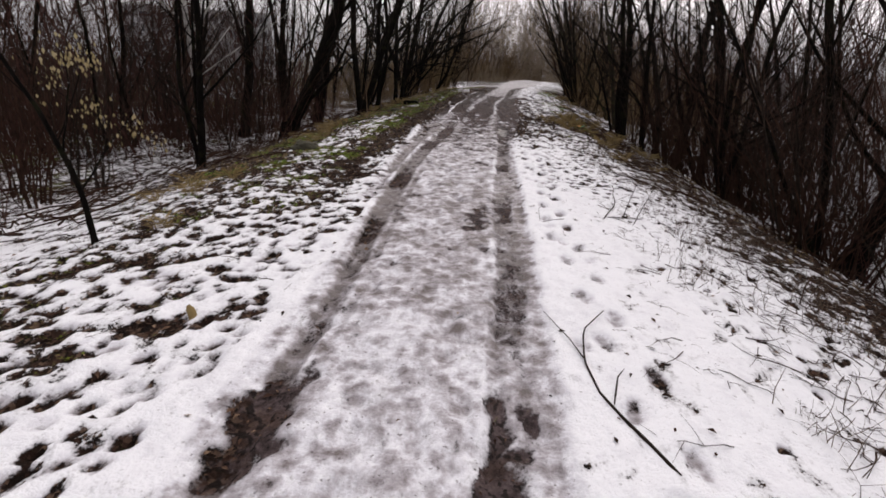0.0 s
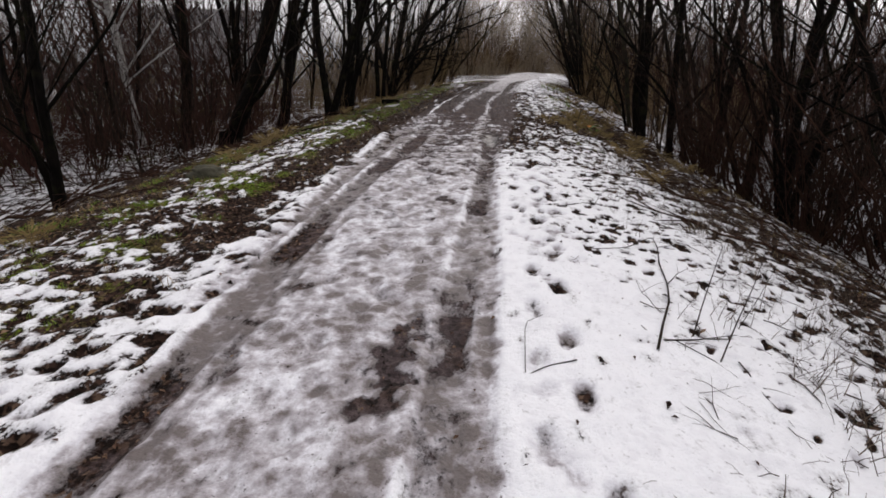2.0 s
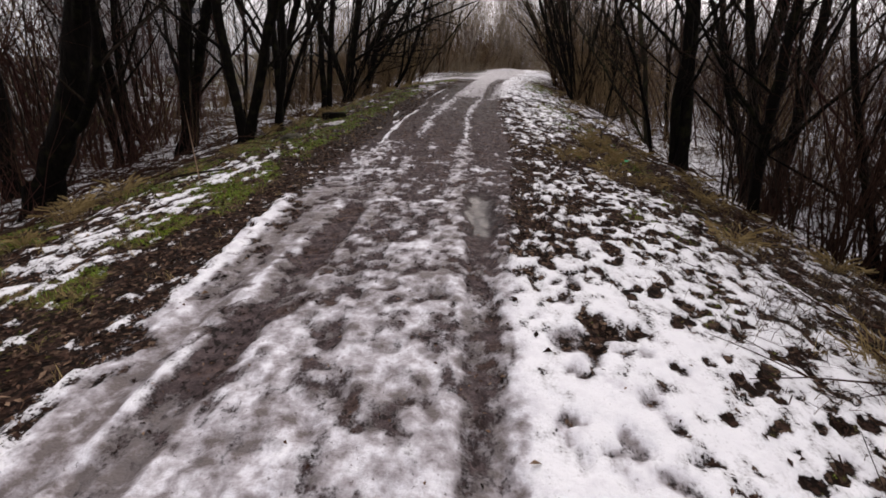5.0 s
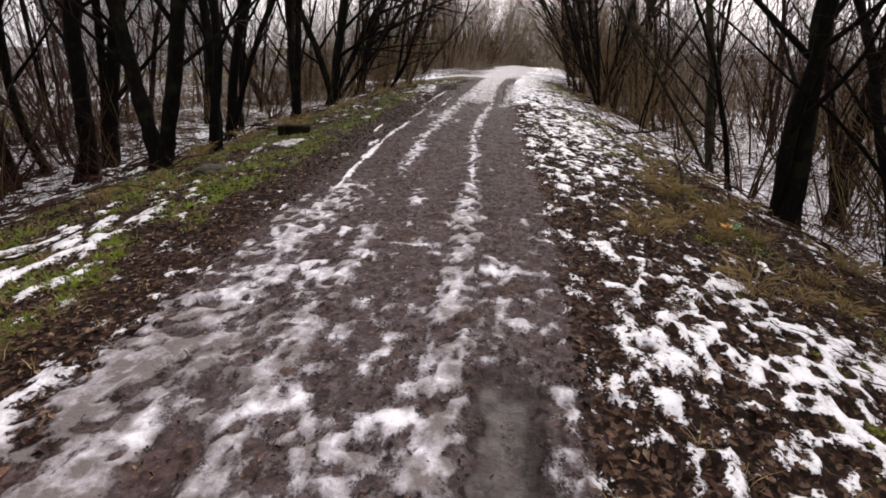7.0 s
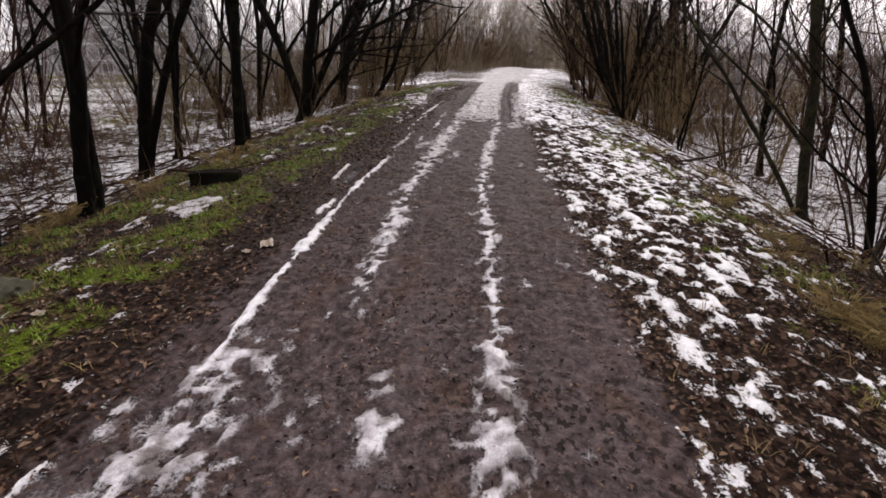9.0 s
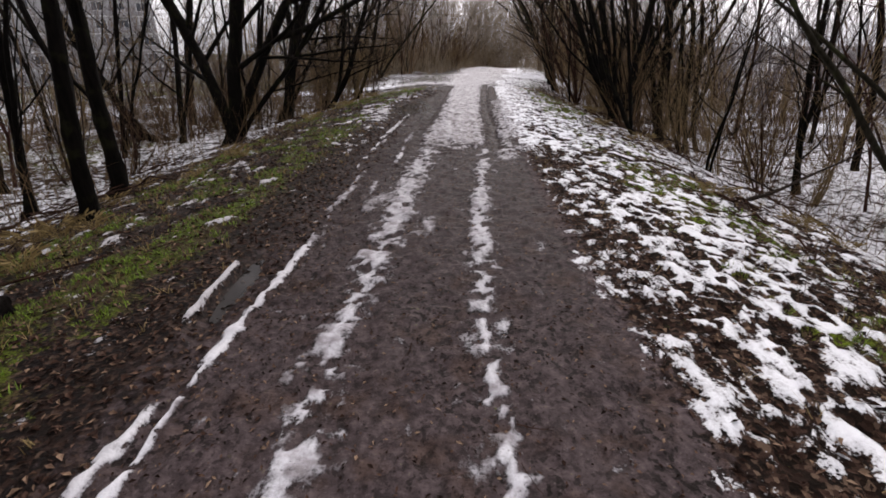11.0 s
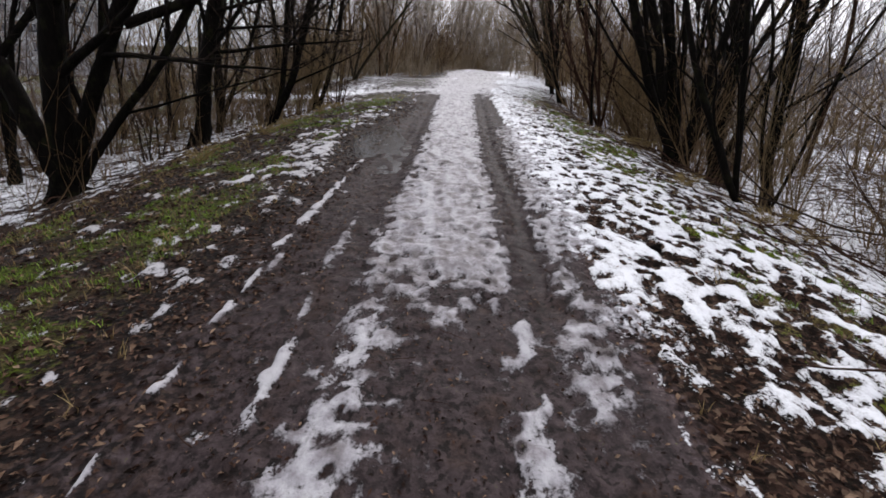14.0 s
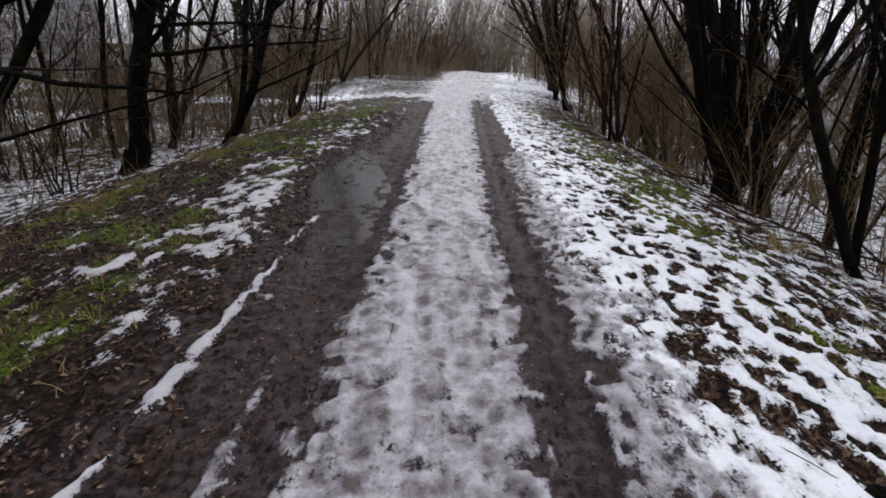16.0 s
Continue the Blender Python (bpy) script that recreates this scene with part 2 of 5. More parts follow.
STONE = make_plain("mossy_stone", ((0.2, (0.02, 0.02, 0.011)), (0.5, (0.05, 0.047, 0.03)), (0.8, (0.095, 0.088, 0.066))), 0.85, 9.0, 0.0)


def make_water():
    m = Mat("muddy_water")
    m.bump(m.noise(9, 2), 0.03, 0.01)
    return m.done(m.ramp(m.noise(3, 3), (0.3, (0.012, 0.010, 0.009)), (0.7, (0.03, 0.025, 0.022))), 0.14, 0.1)


WATER = make_water()

# Mesh helpers -------------------------------------------------------------
def mesh(name, verts, faces, material, smooth=True):
    """A mesh from arrays of places and of three- or four-cornered faces."""
    verts, faces = np.asarray(verts, np.float32), np.asarray(faces, np.int32)
    me = bpy.data.meshes.new(name)
    n, k = faces.shape
    me.vertices.add(len(verts))
    me.vertices.foreach_set("co", verts.ravel())
    me.loops.add(n * k)
    me.loops.foreach_set("vertex_index", faces.ravel())
    me.polygons.add(n)
    me.polygons.foreach_set("loop_start", np.arange(0, n * k, k, dtype=np.int32))
    me.polygons.foreach_set("use_smooth", np.full(n, smooth))
    me.materials.append(material)
    me.update(calc_edges=True)
    return me


def part(name, data, parent, label=""):
    ob = new(name, data)
    ob.parent = parent
    return tagged(ob, label) if label else ob


class Tubes:
    """Tapered round strokes, gathered into one mesh."""

    def __init__(self):
        self.v, self.f, self.n, self.limbs, self.least = [], [], 0, None, .0022

    def add(self, pts, radii, sides):
        pts, radii = np.asarray(pts, float), np.asarray(radii, float)
        d = np.gradient(pts, axis=0)
        d /= np.linalg.norm(d, axis=1)[:, None] + 1e-9
        ref = np.array([0.31, 0.95, 0.02]) if abs(d[0][2]) > 0.5 else np.array([0.1, 0.05, 0.99])
        a = np.cross(d, ref)
        a /= np.linalg.norm(a, axis=1)[:, None] + 1e-9
        b = np.cross(d, a)
        w = np.arange(sides) * 2 * np.pi / sides
        ring = pts[:, None] + radii[:, None, None] * (np.cos(w)[None, :, None] * a[:, None] + np.sin(w)[None, :, None] * b[:, None])
        if sides >= 8:
            run = np.arange(len(pts))[:, None] * .7 + self.n * .37
            lump = vnoise(run + 0 * w[None], 3 * np.cos(w)[None] + 0 * run, 1.0, 3) - .5 + .6 * (vnoise(run * 2.1 + 0 * w[None], 5 * np.sin(w)[None] + 0 * run, 1.0, 4) - .5)
            ring = pts[:, None] + (ring - pts[:, None]) * (1 + .42 * lump)[:, :, None]
        k = len(pts)
        i, j = np.meshgrid(np.arange(k - 1), np.arange(sides), indexing="ij")
        j2 = (j + 1) % sides
        f = np.stack([i * sides + j, i * sides + j2, (i + 1) * sides + j2, (i + 1) * sides + j], -1).reshape(-1, 4) + self.n
        self.v.append(ring.reshape(-1, 3))
        self.f.append(f)
        self.n += k * sides

    def data(self, name, material):
        return mesh(name, np.concatenate(self.v), np.concatenate(self.f), material)


LATTICE = np.random.RandomState(7).rand(256, 256)


def vnoise(x, y, scale, seed=0):
    """Smooth value noise, 0 to 1, with lumps about 1/scale metres wide."""
    x, y = x * scale + seed * 17.31, y * scale + seed * 9.77
    xi, yi = np.floor(x).astype(int), np.floor(y).astype(int)
    fx, fy = x - xi, y - yi
    fx, fy = fx * fx * (3 - 2 * fx), fy * fy * (3 - 2 * fy)
    a, b = LATTICE[xi % 256, yi % 256], LATTICE[(xi + 1) % 256, yi % 256]
    c, d = LATTICE[xi % 256, (yi + 1) % 256], LATTICE[(xi + 1) % 256, (yi + 1) % 256]
    return (a * (1 - fx) + b * fx) * (1 - fy) + (c * (1 - fx) + d * fx) * fy


def smooth(v, lo, hi):
    v = np.clip((v - lo) / (hi - lo), 0, 1)
    return v * v * (3 - 2 * v)


# The lie of the land: a flat-topped bank that carries the track -----------
def middle(y):
    """The track's middle line."""
    return np.interp(y, [-20, 0, 10, 20, 27, 34, 42, 52, 60, 70, 80, 100, 140],
                     [-.5, -.45, -.5, -.45, -.2, .25, .9, 2.0, 3.1, 5.2, 9, 20, 45])


def land(x, y):
    broad = np.where(x < middle(y), np.interp(y, [43, 50, 58, 70, 84], [1, 1.35, 2.0, 2.4, 2.4]), np.interp(y, [43, 52, 64, 84], [1, 1.25, 1.55, 1.7]))
    z = np.interp((x - middle(y)) / broad, [-60, -9, -7.6, -6.6, -5.6, -4.4, -3.6, -2.6, 0, 1.4, 2.4, 3.2, 4.4, 5.2, 6.2, 7.4, 8.2, 60],
                  [-1.1, -1.05, -1.0, -.85, -.55, -.28, -.13, -.03, 0, -.01, -.12, -.25, -.58, -.9, -1.4, -1.9, -2.05, -2.15])
    rough = np.interp(y, [46, 58, 70], [0, .14, .3]) * (vnoise(x, y, .31, 61) - .5) + np.interp(y, [46, 58], [0, .1]) * (vnoise(x, y, 1.1, 62) - .5)
    return z + rough + np.interp(y, [33, 45, 58, 69, 76, 95, 140], [0, -.42, -.44, -.6, -.95, -2.4, -3.2])


def at(x, y):
    return float(land(np.float64(x), np.float64(y)))


def stripe(x, y, ys, xs, width, soft=0.5):
    """1 along a line on the track that runs from ys[0] to ys[-1], 0 beside it."""
    d = np.abs(x - np.interp(y, ys, xs)) / width
    ends = smooth(y, ys[0] - 0.25, ys[0] + 0.1) * (1 - smooth(y, ys[-1] - 0.1, ys[-1] + 0.25))
    return (1 - smooth(d, 1 - soft, 1 + soft)) * ends


def spot(x, y, cx, cy, rx, ry, turn=0.0):
    c, s = math.cos(turn), math.sin(turn)
    dx, dy = x - cx, y - cy
    return 1 - smooth(np.hypot((dx * c + dy * s) / rx, (dy * c - dx * s) / ry), 0.55, 1.2)


def table(d, y, ds, ys, rows):
    """Values between the corners of a small table of distances from the track's edge and along it."""
    cols = np.array([np.interp(d, ds, r) for r in rows])
    k = np.clip(np.searchsorted(ys, y) - 1, 0, len(ys) - 2)
    lo, hi = np.asarray(ys)[k], np.asarray(ys)[k + 1]
    f = np.clip((y - lo) / (hi - lo), 0, 1)
    i = np.arange(len(y))
    return cols[k, i] * (1 - f) + cols[k + 1, i] * f


def edges(y):
    left = np.interp(y, [0, 5, 8, 10, 14, 20, 30, 37, 45, 70, 100], [-1.25, -1.42, -1.8, -2.0, -2.05, -1.95, -1.55, -.95, -.3, 3.5, 18.3])
    right = np.interp(y, [0, 5, 10, 13, 17, 22, 28, 34, 40, 45, 70, 100], [.45, .4, .33, .5, .6, .65, .95, 1.4, 1.9, 2.4, 6.9, 21.7])
    return left, right


def feet():
    """Where somebody trod: a trail beside the track, and scattered steps."""
    r = random.Random(3)
    out = []
    y, k = 0.8, 0
    while y < 13:
        x = 0.80 + 0.10 * math.sin(y * 0.9) + (0.09 if k % 2 else -0.08) + r.uniform(-.04, .04)
        out.append((x, y, 0.06, 0.12, r.uniform(-.4, .4), r.uniform(.6, 1)))
        if r.random() < 0.35:
            out.append((x + r.uniform(-.22, .3), y + r.uniform(-.15, .15), 0.05, 0.08, r.uniform(-1, 1), r.uniform(.4, .9)))
        y += r.uniform(.22, .36)
        k += 1
    for x, y, rx, ry in ((.68, 10.06, .17, .2), (.54, 8.69, .08, .13), (.55, 7.92, .06, .12), (.82, 7.78, .06, .1), (.79, 7.47, .07, .13), (.47, 7.51, .06, .09), (.84, 6.0, .07, .12),
                         (.8, 5.35, .07, .12), (.66, 6.35, .06, .1), (1.05, 9.4, .06, .1), (.95, 8.5, .06, .1), (1.2, 7.9, .05, .09)):
        out.append((x, y, rx * .8, ry * .75, r.uniform(-.4, .4), .95))
    for _ in range(420):
        y = r.uniform(0.3, 12.5)
        out.append((r.uniform(-1.2, .4), y, r.uniform(.05, .08), r.uniform(.08, .14), r.uniform(-.7, .7), r.uniform(.15, .6)))
    for _ in range(170):
        y = r.uniform(25.5, 40)
        c = float(middle(y))
        out.append((c + r.uniform(-.6, .6), y, r.uniform(.045, .07), r.uniform(.07, .12), r.uniform(-.7, .7), r.uniform(.2, .7)))
    for _ in range(1350):
        y = r.uniform(0.2, 9)
        out.append((r.uniform(-3.9, -1.5), y, r.uniform(.032, .06), r.uniform(.04, .085), r.uniform(-1.5, 1.5), r.uniform(.3, 1)))
    for _ in range(420):
        y = r.uniform(0.4, 9)
        out.append((r.triangular(1.2, 3.7, 3.3), y, r.uniform(.018, .04), r.uniform(.025, .06), r.uniform(-1.5, 1.5), r.uniform(.4, 1.2)))
    for _ in range(300):
        y = r.uniform(6.5, 13)
        out.append((r.uniform(.5, 2.2), y, r.uniform(.03, .05), r.uniform(.04, .075), r.uniform(-1.5, 1.5), r.uniform(.3, .9)))
    for _ in range(1500):
        y = r.uniform(12, 34)
        c = float(np.interp(y, [12, 22, 28, 34], [.5, .65, .95, 1.4]))
        out.append((c + r.triangular(.1, 3.2, 1.1), y, r.uniform(.03, .07), r.uniform(.035, .075), r.uniform(-1.5, 1.5), r.uniform(.4, 1.1)))
    return out


# broken lines of snow left beside the wheel lines: from x, y to x, y, half as wide as
WHITE_DASHES = ((-1.64, 25.45, -1.61, 26.05, .025), (-1.6, 26.6, -1.55, 26.8, .04), (-1.55, 27.16, -1.5, 27.4, .045), (-1.51, 27.55, -1.44, 28.25, .042),
                (-1.44, 28.35, -1.4, 28.75, .025), (-1.68, 24.22, -1.67, 24.32, .018), (-1.67, 24.78, -1.65, 24.92, .026), (-1.15, 24.65, -1.12, 25.1, .04),
                (-2.79, 23.55, -2.71, 23.67, .06), (-1.42, 29.2, -1.3, 30.0, .03),
                (-1.9, 18.9, -1.86, 19.35, .03), (-2.75, 22.0, -2.62, 22.12, .05))
GREY_DASHES = ((-1.61, 21.9, -1.63, 22.15, .035), (-1.67, 22.4, -1.63, 22.7, .04), (-1.63, 21.5, -1.61, 21.7, .06), (-1.63, 22.7, -1.53, 23.3, .055), (-1.59, 23.4, -1.54, 24.1, .04), (-1.31, 23.05, -1.31, 23.5, .045),
               (-1.25, 22.3, -1.14, 22.9, .1), (-1.1, 26.3, -1.02, 27.9, .04), (-.62, 21.6, -.57, 22.05, .09), (-1.13, 25.5, -1.12, 25.8, .04),
               (-1.1, 26.25, -1.06, 26.9, .065), (-1.07, 27.35, -1.04, 28.0, .05), (-1.54, 26.2, -1.52, 26.45, .04))


def cover(x, y, trodden=True):
    """Snow, slush, bare mud, grass, wetness and height of the ground at places (flat arrays)."""
    left, right = edges(y)
    dl, dr = left - x, x - right
    ragged = .10 * (vnoise(x, y, 3.0, 18) - .5) + .9 * (vnoise(x, y, .9, 19) - .5) * smooth(y, 40, 47)
    on = smooth(-dl + ragged, -0.05, 0.05) * smooth(-dr + ragged, -0.05, 0.05)
    n1, n2, n3 = vnoise(x, y, 4.2, 1), vnoise(x, y, 9.5, 2), vnoise(x, y, 1.1, 3)
    lumps = 0.5 + (0.34 * n1 + 0.46 * n2 + 0.20 * n3 - 0.5) * 1.8
    streaky = 0.5 + (0.45 * vnoise(x, y * 0.5, 6.5, 4) + 0.55 * vnoise(x, y, 13, 5) - 0.5) * 1.75
    crumb = 0.5 + (0.5 * vnoise(x, y, 7.0, 14) + 0.5 * vnoise(x, y, 16, 15) - 0.5) * 1.7
    # how much snow is left on the two verges and on the track itself
    pl = table(dl, y, [0, .3, .8, 1.3, 1.9, 2.6, 4.0, 6.0], [0, 4.5, 7.5, 11, 14.5, 17, 20.5, 24, 30, 42, 46, 52, 64, 84],
               [[1, .97, .86, .8, .8, .8, .85, .85], [1, .88, .68, .62, .55, .58, .75, .8], [.85, .4, .22, .55, .36, .14, .3, .5],
                [.3, .08, .12, .52, .38, .12, .24, .46], [.08, .04, .12, .52, .46, .1, .22, .46], [.05, .03, .04, .12, .14, .08, .28, .56],
                [.05, .03, .03, .06, .28, .16, .32, .62], [.06, .05, .06, .1, .26, .12, .3, .6], [.2, .46, .46, .3, .16, .1, .3, .56],
                [.2, .15, .15, .15, .2, .2, .4, .6], [.6, .4, .3, .25, .25, .25, .35, .5], [.95, .85, .7, .5, .34, .28, .3, .35],
                [.95, .8, .62, .45, .3, .25, .25, .3], [.7, .5, .4, .4, .4, .4, .4, .4]])
    pr = table(dr, y, [0, .3, .8, 1.4, 2.0, 2.8, 4.2, 6.5], [0, 6, 9.5, 12, 13.7, 15.5, 18, 22, 25.2, 26.6, 29, 34, 44, 50, 58, 84],
               [[1, 1, .98, .88, .76, .52, .26, .5], [1, 1, 1, .97, .88, .5, .22, .5], [.9, .9, .86, .76, .6, .4, .36, .62], [.28, .4, .56, .62, .56, .36, .4, .7],
                [.28, .46, .56, .6, .52, .3, .45, .75], [.24, .34, .38, .3, .18, .14, .5, .8], [.22, .42, .56, .48, .32, .2, .6, .8], [.14, .4, .6, .66, .6, .36, .65, .8],
                [.22, .48, .58, .48, .44, .4, .62, .75], [.34, .62, .72, .66, .6, .48, .62, .75], [.46, .68, .72, .62, .52, .42, .6, .75], [.62, .66, .58, .48, .42, .34, .55, .7],
                [.65, .62, .55, .45, .36, .25, .3, .45], [.85, .82, .74, .66, .56, .46, .35, .4], [.95, .95, .95, .92, .88, .8, .6, .5], [.8, .7, .6, .6, .6, .6, .5, .4]])
    drawn = 0.5 + (0.5 * vnoise(x, y * .52, 8.0, 24) + 0.5 * vnoise(x, y * .62, 17, 25) - 0.5) * 1.75
    drawn = crumb + (drawn - crumb) * smooth(y, 5, 11)
    verge = np.where(x < middle(y), pl, pr)
    field = np.where(x < middle(y), .4 * lumps + .6 * drawn, 0.16 * lumps + 0.14 * streaky + .42 * drawn + .28 * crumb)
    off_u = np.abs(x - middle(y))
    wide = smooth(off_u, 6.0, 9.0) + smooth(y, 42, 50)
    wide = np.clip(wide, 0, 1)
    s_verge = (0.5 + (verge - field) * 1.55) * (1 - wide) + (0.5 + (verge * np.interp(off_u, [6, 9, 14], [1, .85, .7]) - .5) * 1.1 + .55 * (vnoise(x, y, .45, 51) - .5)) * wide
    s_verge = np.clip(s_verge, -.5, 1.3)
    p_on = np.interp(y, [0, 9, 11, 13, 15.5, 17, 24, 26, 41, 47], [1.15, .9, .56, .40, .24, .08, .03, .03, .10, .95])
    s_on = np.minimum(0.5 + (p_on - (0.55 * streaky + 0.45 * lumps)) * 1.6, 1.0)
    slush = on * np.interp(y, [0, 8, 11, 16, 26, 34, 46, 60], [.39, .56, .66, .62, .44, .26, .12, .06]) + on * .12 * spot(x, y, -.3, 4.8, .9, 2.0)
    mud = smooth(-dl + ragged, -.15, .6) * smooth(-dr + ragged, -.25, .3)
    # fallen leaves trodden into the outer part of the left lane
    mud *= 1 - .85 * smooth(y, 15, 22) * (1 - smooth(x - middle(y) + .5 * (n1 - .5), -1.15, -.65))
    # streaks of ice between the wheel lines
    rag = (0.5 * lumps + 0.5 * streaky - 0.5)
    w = np.maximum(.05, 1 + 1.6 * rag + 1.3 * (crumb - .5) + .8 * (n3 - .5))
    s2 = stripe(x, y, [10.6, 15, 17.4, 20, 23, 25.6], [-1.13, -1.0, -1.06, -1.08, -.88, -.68], np.interp(y, [22, 24], [.14, .2]) * w, .8)
    s2 = s2 * (1 - .75 * smooth(y, 15.0, 15.6) * (1 - smooth(y, 16.8, 17.4)))
    s2 = np.maximum(s2, spot(x + .12 * (n2 - .5), y + .2 * (n1 - .5), -.7, 16.15, .13, .32))
    s3 = stripe(x, y, [10.6, 15.7, 17, 20, 22.8, 25.4], [-.2, -.15, -.1, -.18, .0, .25], 0.12 * w, .8)
    lane = stripe(x, y, [10.4, 13, 15.4, 16.7], [-1.6, -1.72, -1.63, -1.57], np.interp(y, [13, 15], [.33, .26]) * w)
    gaps = smooth(vnoise(x * 0 + 3, y, 1.7, 8), 0.34, 0.5)
    bright = np.maximum(stripe(x, y, [16.5, 19.6, 21.4], [-1.72, -1.76, -1.63], 0.03 * np.maximum(.3, w) * (.5 + gaps)),
                        stripe(x, y, [10.6, 12.5], [-1.98, -2.08], 0.07 * w))
    bright = np.maximum(bright, stripe(x, y, [20.3, 21], [-2.11, -2.13], 0.025))
    thick = np.maximum(.45, 1 + 1.5 * (crumb - .5) + 1.2 * (n1 - .5))
    for x0, y0, x1, y1, half in WHITE_DASHES:
        bright = np.maximum(bright, stripe(x, y, [y0, y1], [x0, x1], half * thick, .4))
    faint = 0 * x
    for x0, y0, x1, y1, half in GREY_DASHES:
        faint = np.maximum(faint, stripe(x, y, [y0, y1], [x0, x1], half * thick, .7))
    strip_l = np.interp(y, [25, 27, 30, 36.8, 45, 52], [-.75, -.8, -.5, -.2, .2, 1])
    strip_r = np.interp(y, [25, 27.3, 28.8, 32, 40, 45, 52], [.25, .42, .5, .68, 1.25, 1.7, 2.6])
    sheet = smooth(x - strip_l + 0.4 * rag + .25 * (crumb - .5), -.11, .11) * smooth(strip_r - x + 0.35 * rag + .25 * (crumb - .5), -.11, .11) * smooth(y + 2.6 * rag, 24.9, 26.2)
    side = stripe(x, y, [24.5, 25.2, 27.7, 29.5, 33], [.5, .6, .84, 1.0, 1.3], np.interp(y, [24.5, 26], [.17, .27]) * w)
    lace = 1 - .45 * smooth(crumb, .58, .8)
    ice = np.maximum.reduce([s2 * .85 * lace, s3 * .88 * lace, lane * (.82 + .6 * rag), sheet * (.9 - .38 * smooth(crumb + rag, .75, 1.05) * np.interp(y, [25, 30, 36], [1, .5, .2])), side * .7, faint * .78])
    s = np.clip(np.maximum(s_verge * (1 - on) + s_on * on, ice), -.4, 1.3)
    s = np.maximum(s, 1.15 * bright)
    slush = np.maximum(slush * (1 - bright) - 0.35 * bright, 0.45 * (side > .4))
    slush = slush + .13 * sheet - np.interp(y, [15, 18], [-.06, .16]) * (s3 + s2) + np.interp(y, [13, 15.5], [.28, -.06]) * lane + on * (1 - .5 * sheet) * (np.interp(y, [9, 13], [.2, .45]) * (lumps - .5) + .4 * (crumb - .5))
    slush -= .3 * sheet * smooth(vnoise(x * 2.6, y * .42, 4.5, 41), .6, .8)
    s = s - on * (1 - sheet) * .45 * smooth(crumb, .62, .9) * np.interp(y, [0, 10, 12], [0, .3, 1])
    # wheel lines and bare patches
    rut_l = stripe(x, y, [-5, 0, 3, 5, 7.5, 9.6, 11, 12.5], [-1.1, -1.08, -1.11, -1.28, -1.42, -1.4, -1.28, -1.25], 0.075 + .05 * smooth(y, 3, 6), .4)
    rut_l = np.maximum(rut_l, .38 * stripe(x, y, [-5, 0, 3, 5, 7.5], [-.94, -.92, -.95, -1.08, -1.2], .035, .5))
    rut_l2 = stripe(x, y, [5.5, 8, 10, 12], [-1.62, -1.70, -1.74, -1.8], 0.085, .3)
    ridge = smooth(vnoise(x, y, 1.9, 44), .4, .65) * np.maximum(stripe(x, y, [5, 7.5, 9.6, 11.5], [-1.45, -1.585, -1.575, -1.5], .045, .6), stripe(x, y, [-2, 3.7, 5.3, 8.5], [.0, .06, -.02, .0], .035, .6))
    rut_r = stripe(x, y, [-5, 0, 3.7, 5.3, 7, 10.3, 13], [.12, .12, .2, .12, .14, .15, .15], 0.12, .3)
    rut_r2 = stripe(x, y, [-5, 3, 8], [.33, .36, .3], 0.07)
    rut_m = stripe(x, y, [3.6, 5.2, 8], [-.18, -.15, -.2], 0.09)
    rut_f = stripe(x, y, [25.5, 28, 30, 33.6, 40, 45], [.44, .62, .66, .92, 1.48, 1.9], 0.105 * np.maximum(.6, w))
    rut_g = stripe(x, y, [26, 30, 34, 40, 44], [-1.12, -.85, -.6, -.35, -.1], 0.22) * smooth(y, 26, 29)
    s -= .95 * rut_f * (.6 + .8 * crumb) + .75 * rut_g + .42 * rut_r * vnoise(x, y, 1.7, 11) * 1.6 + (.3 + .5 * smooth(y, 3, 6)) * rut_l * vnoise(x, y, 1.3, 12) * 1.5
    slush += .46 * rut_l + .35 * rut_l * smooth(y, 3.0, 5.5) + .4 * rut_l2 - .4 * ridge + .26 * rut_r + .2 * rut_r2 + .12 * rut_m
    xb, yb = x + .16 * (n2 - .5) + .07 * (crumb - .5), y + .5 * (n1 - .5) + .2 * (crumb - .5)
    bare = np.maximum.reduce([spot(xb, yb, .14, 5.25, .11, .42), spot(xb, yb, -.14, 4.98, .09, .5), spot(xb, yb, -1.04, 1.65, .16, .55), spot(xb, yb, .12, 1.45, .09, .55),
                              spot(xb, yb, .15, 7.9, .08, .25), spot(xb, yb, -.2, 8.1, .1, .16), spot(xb, yb, -1.4, 10.0, .1, .5), spot(xb, yb, .28, 1.75, .05, .2)])
    s -= 1.0 * bare * (0.6 + 0.6 * lumps)
    # dark leaf patches in the snow of the far verge
    for cx, cy, rx, ry in ((1.62, 26.9, .22, .3), (1.95, 26.2, .3, .25), (1.3, 27.2, .12, .16), (1.55, 27.9, .16, .2), (1.2, 24.5, .25, .6), (.95, 10.2, .2, .16)):
        s -= .38 * spot(x, y, cx, cy, rx, ry)
    s += .55 * spot(x, y, -3.4, 19.2, .3, .45) - .3 * lane * smooth(crumb, .5, .75)
    pool = .86 * spot(xb, yb, .14, 12.5, .2, .9) * on
    pool2 = np.maximum(spot(x, y, .2, 20.2, .28, 2.6), spot(x, y, .15, 16.8, .25, 1.6)) * on * .25
    brook = np.maximum(spot(x, y, -1.29, 31.7, .55, 2.4, -.14), spot(x, y, -1.98, 20.7, .12, .75)) * 1.0
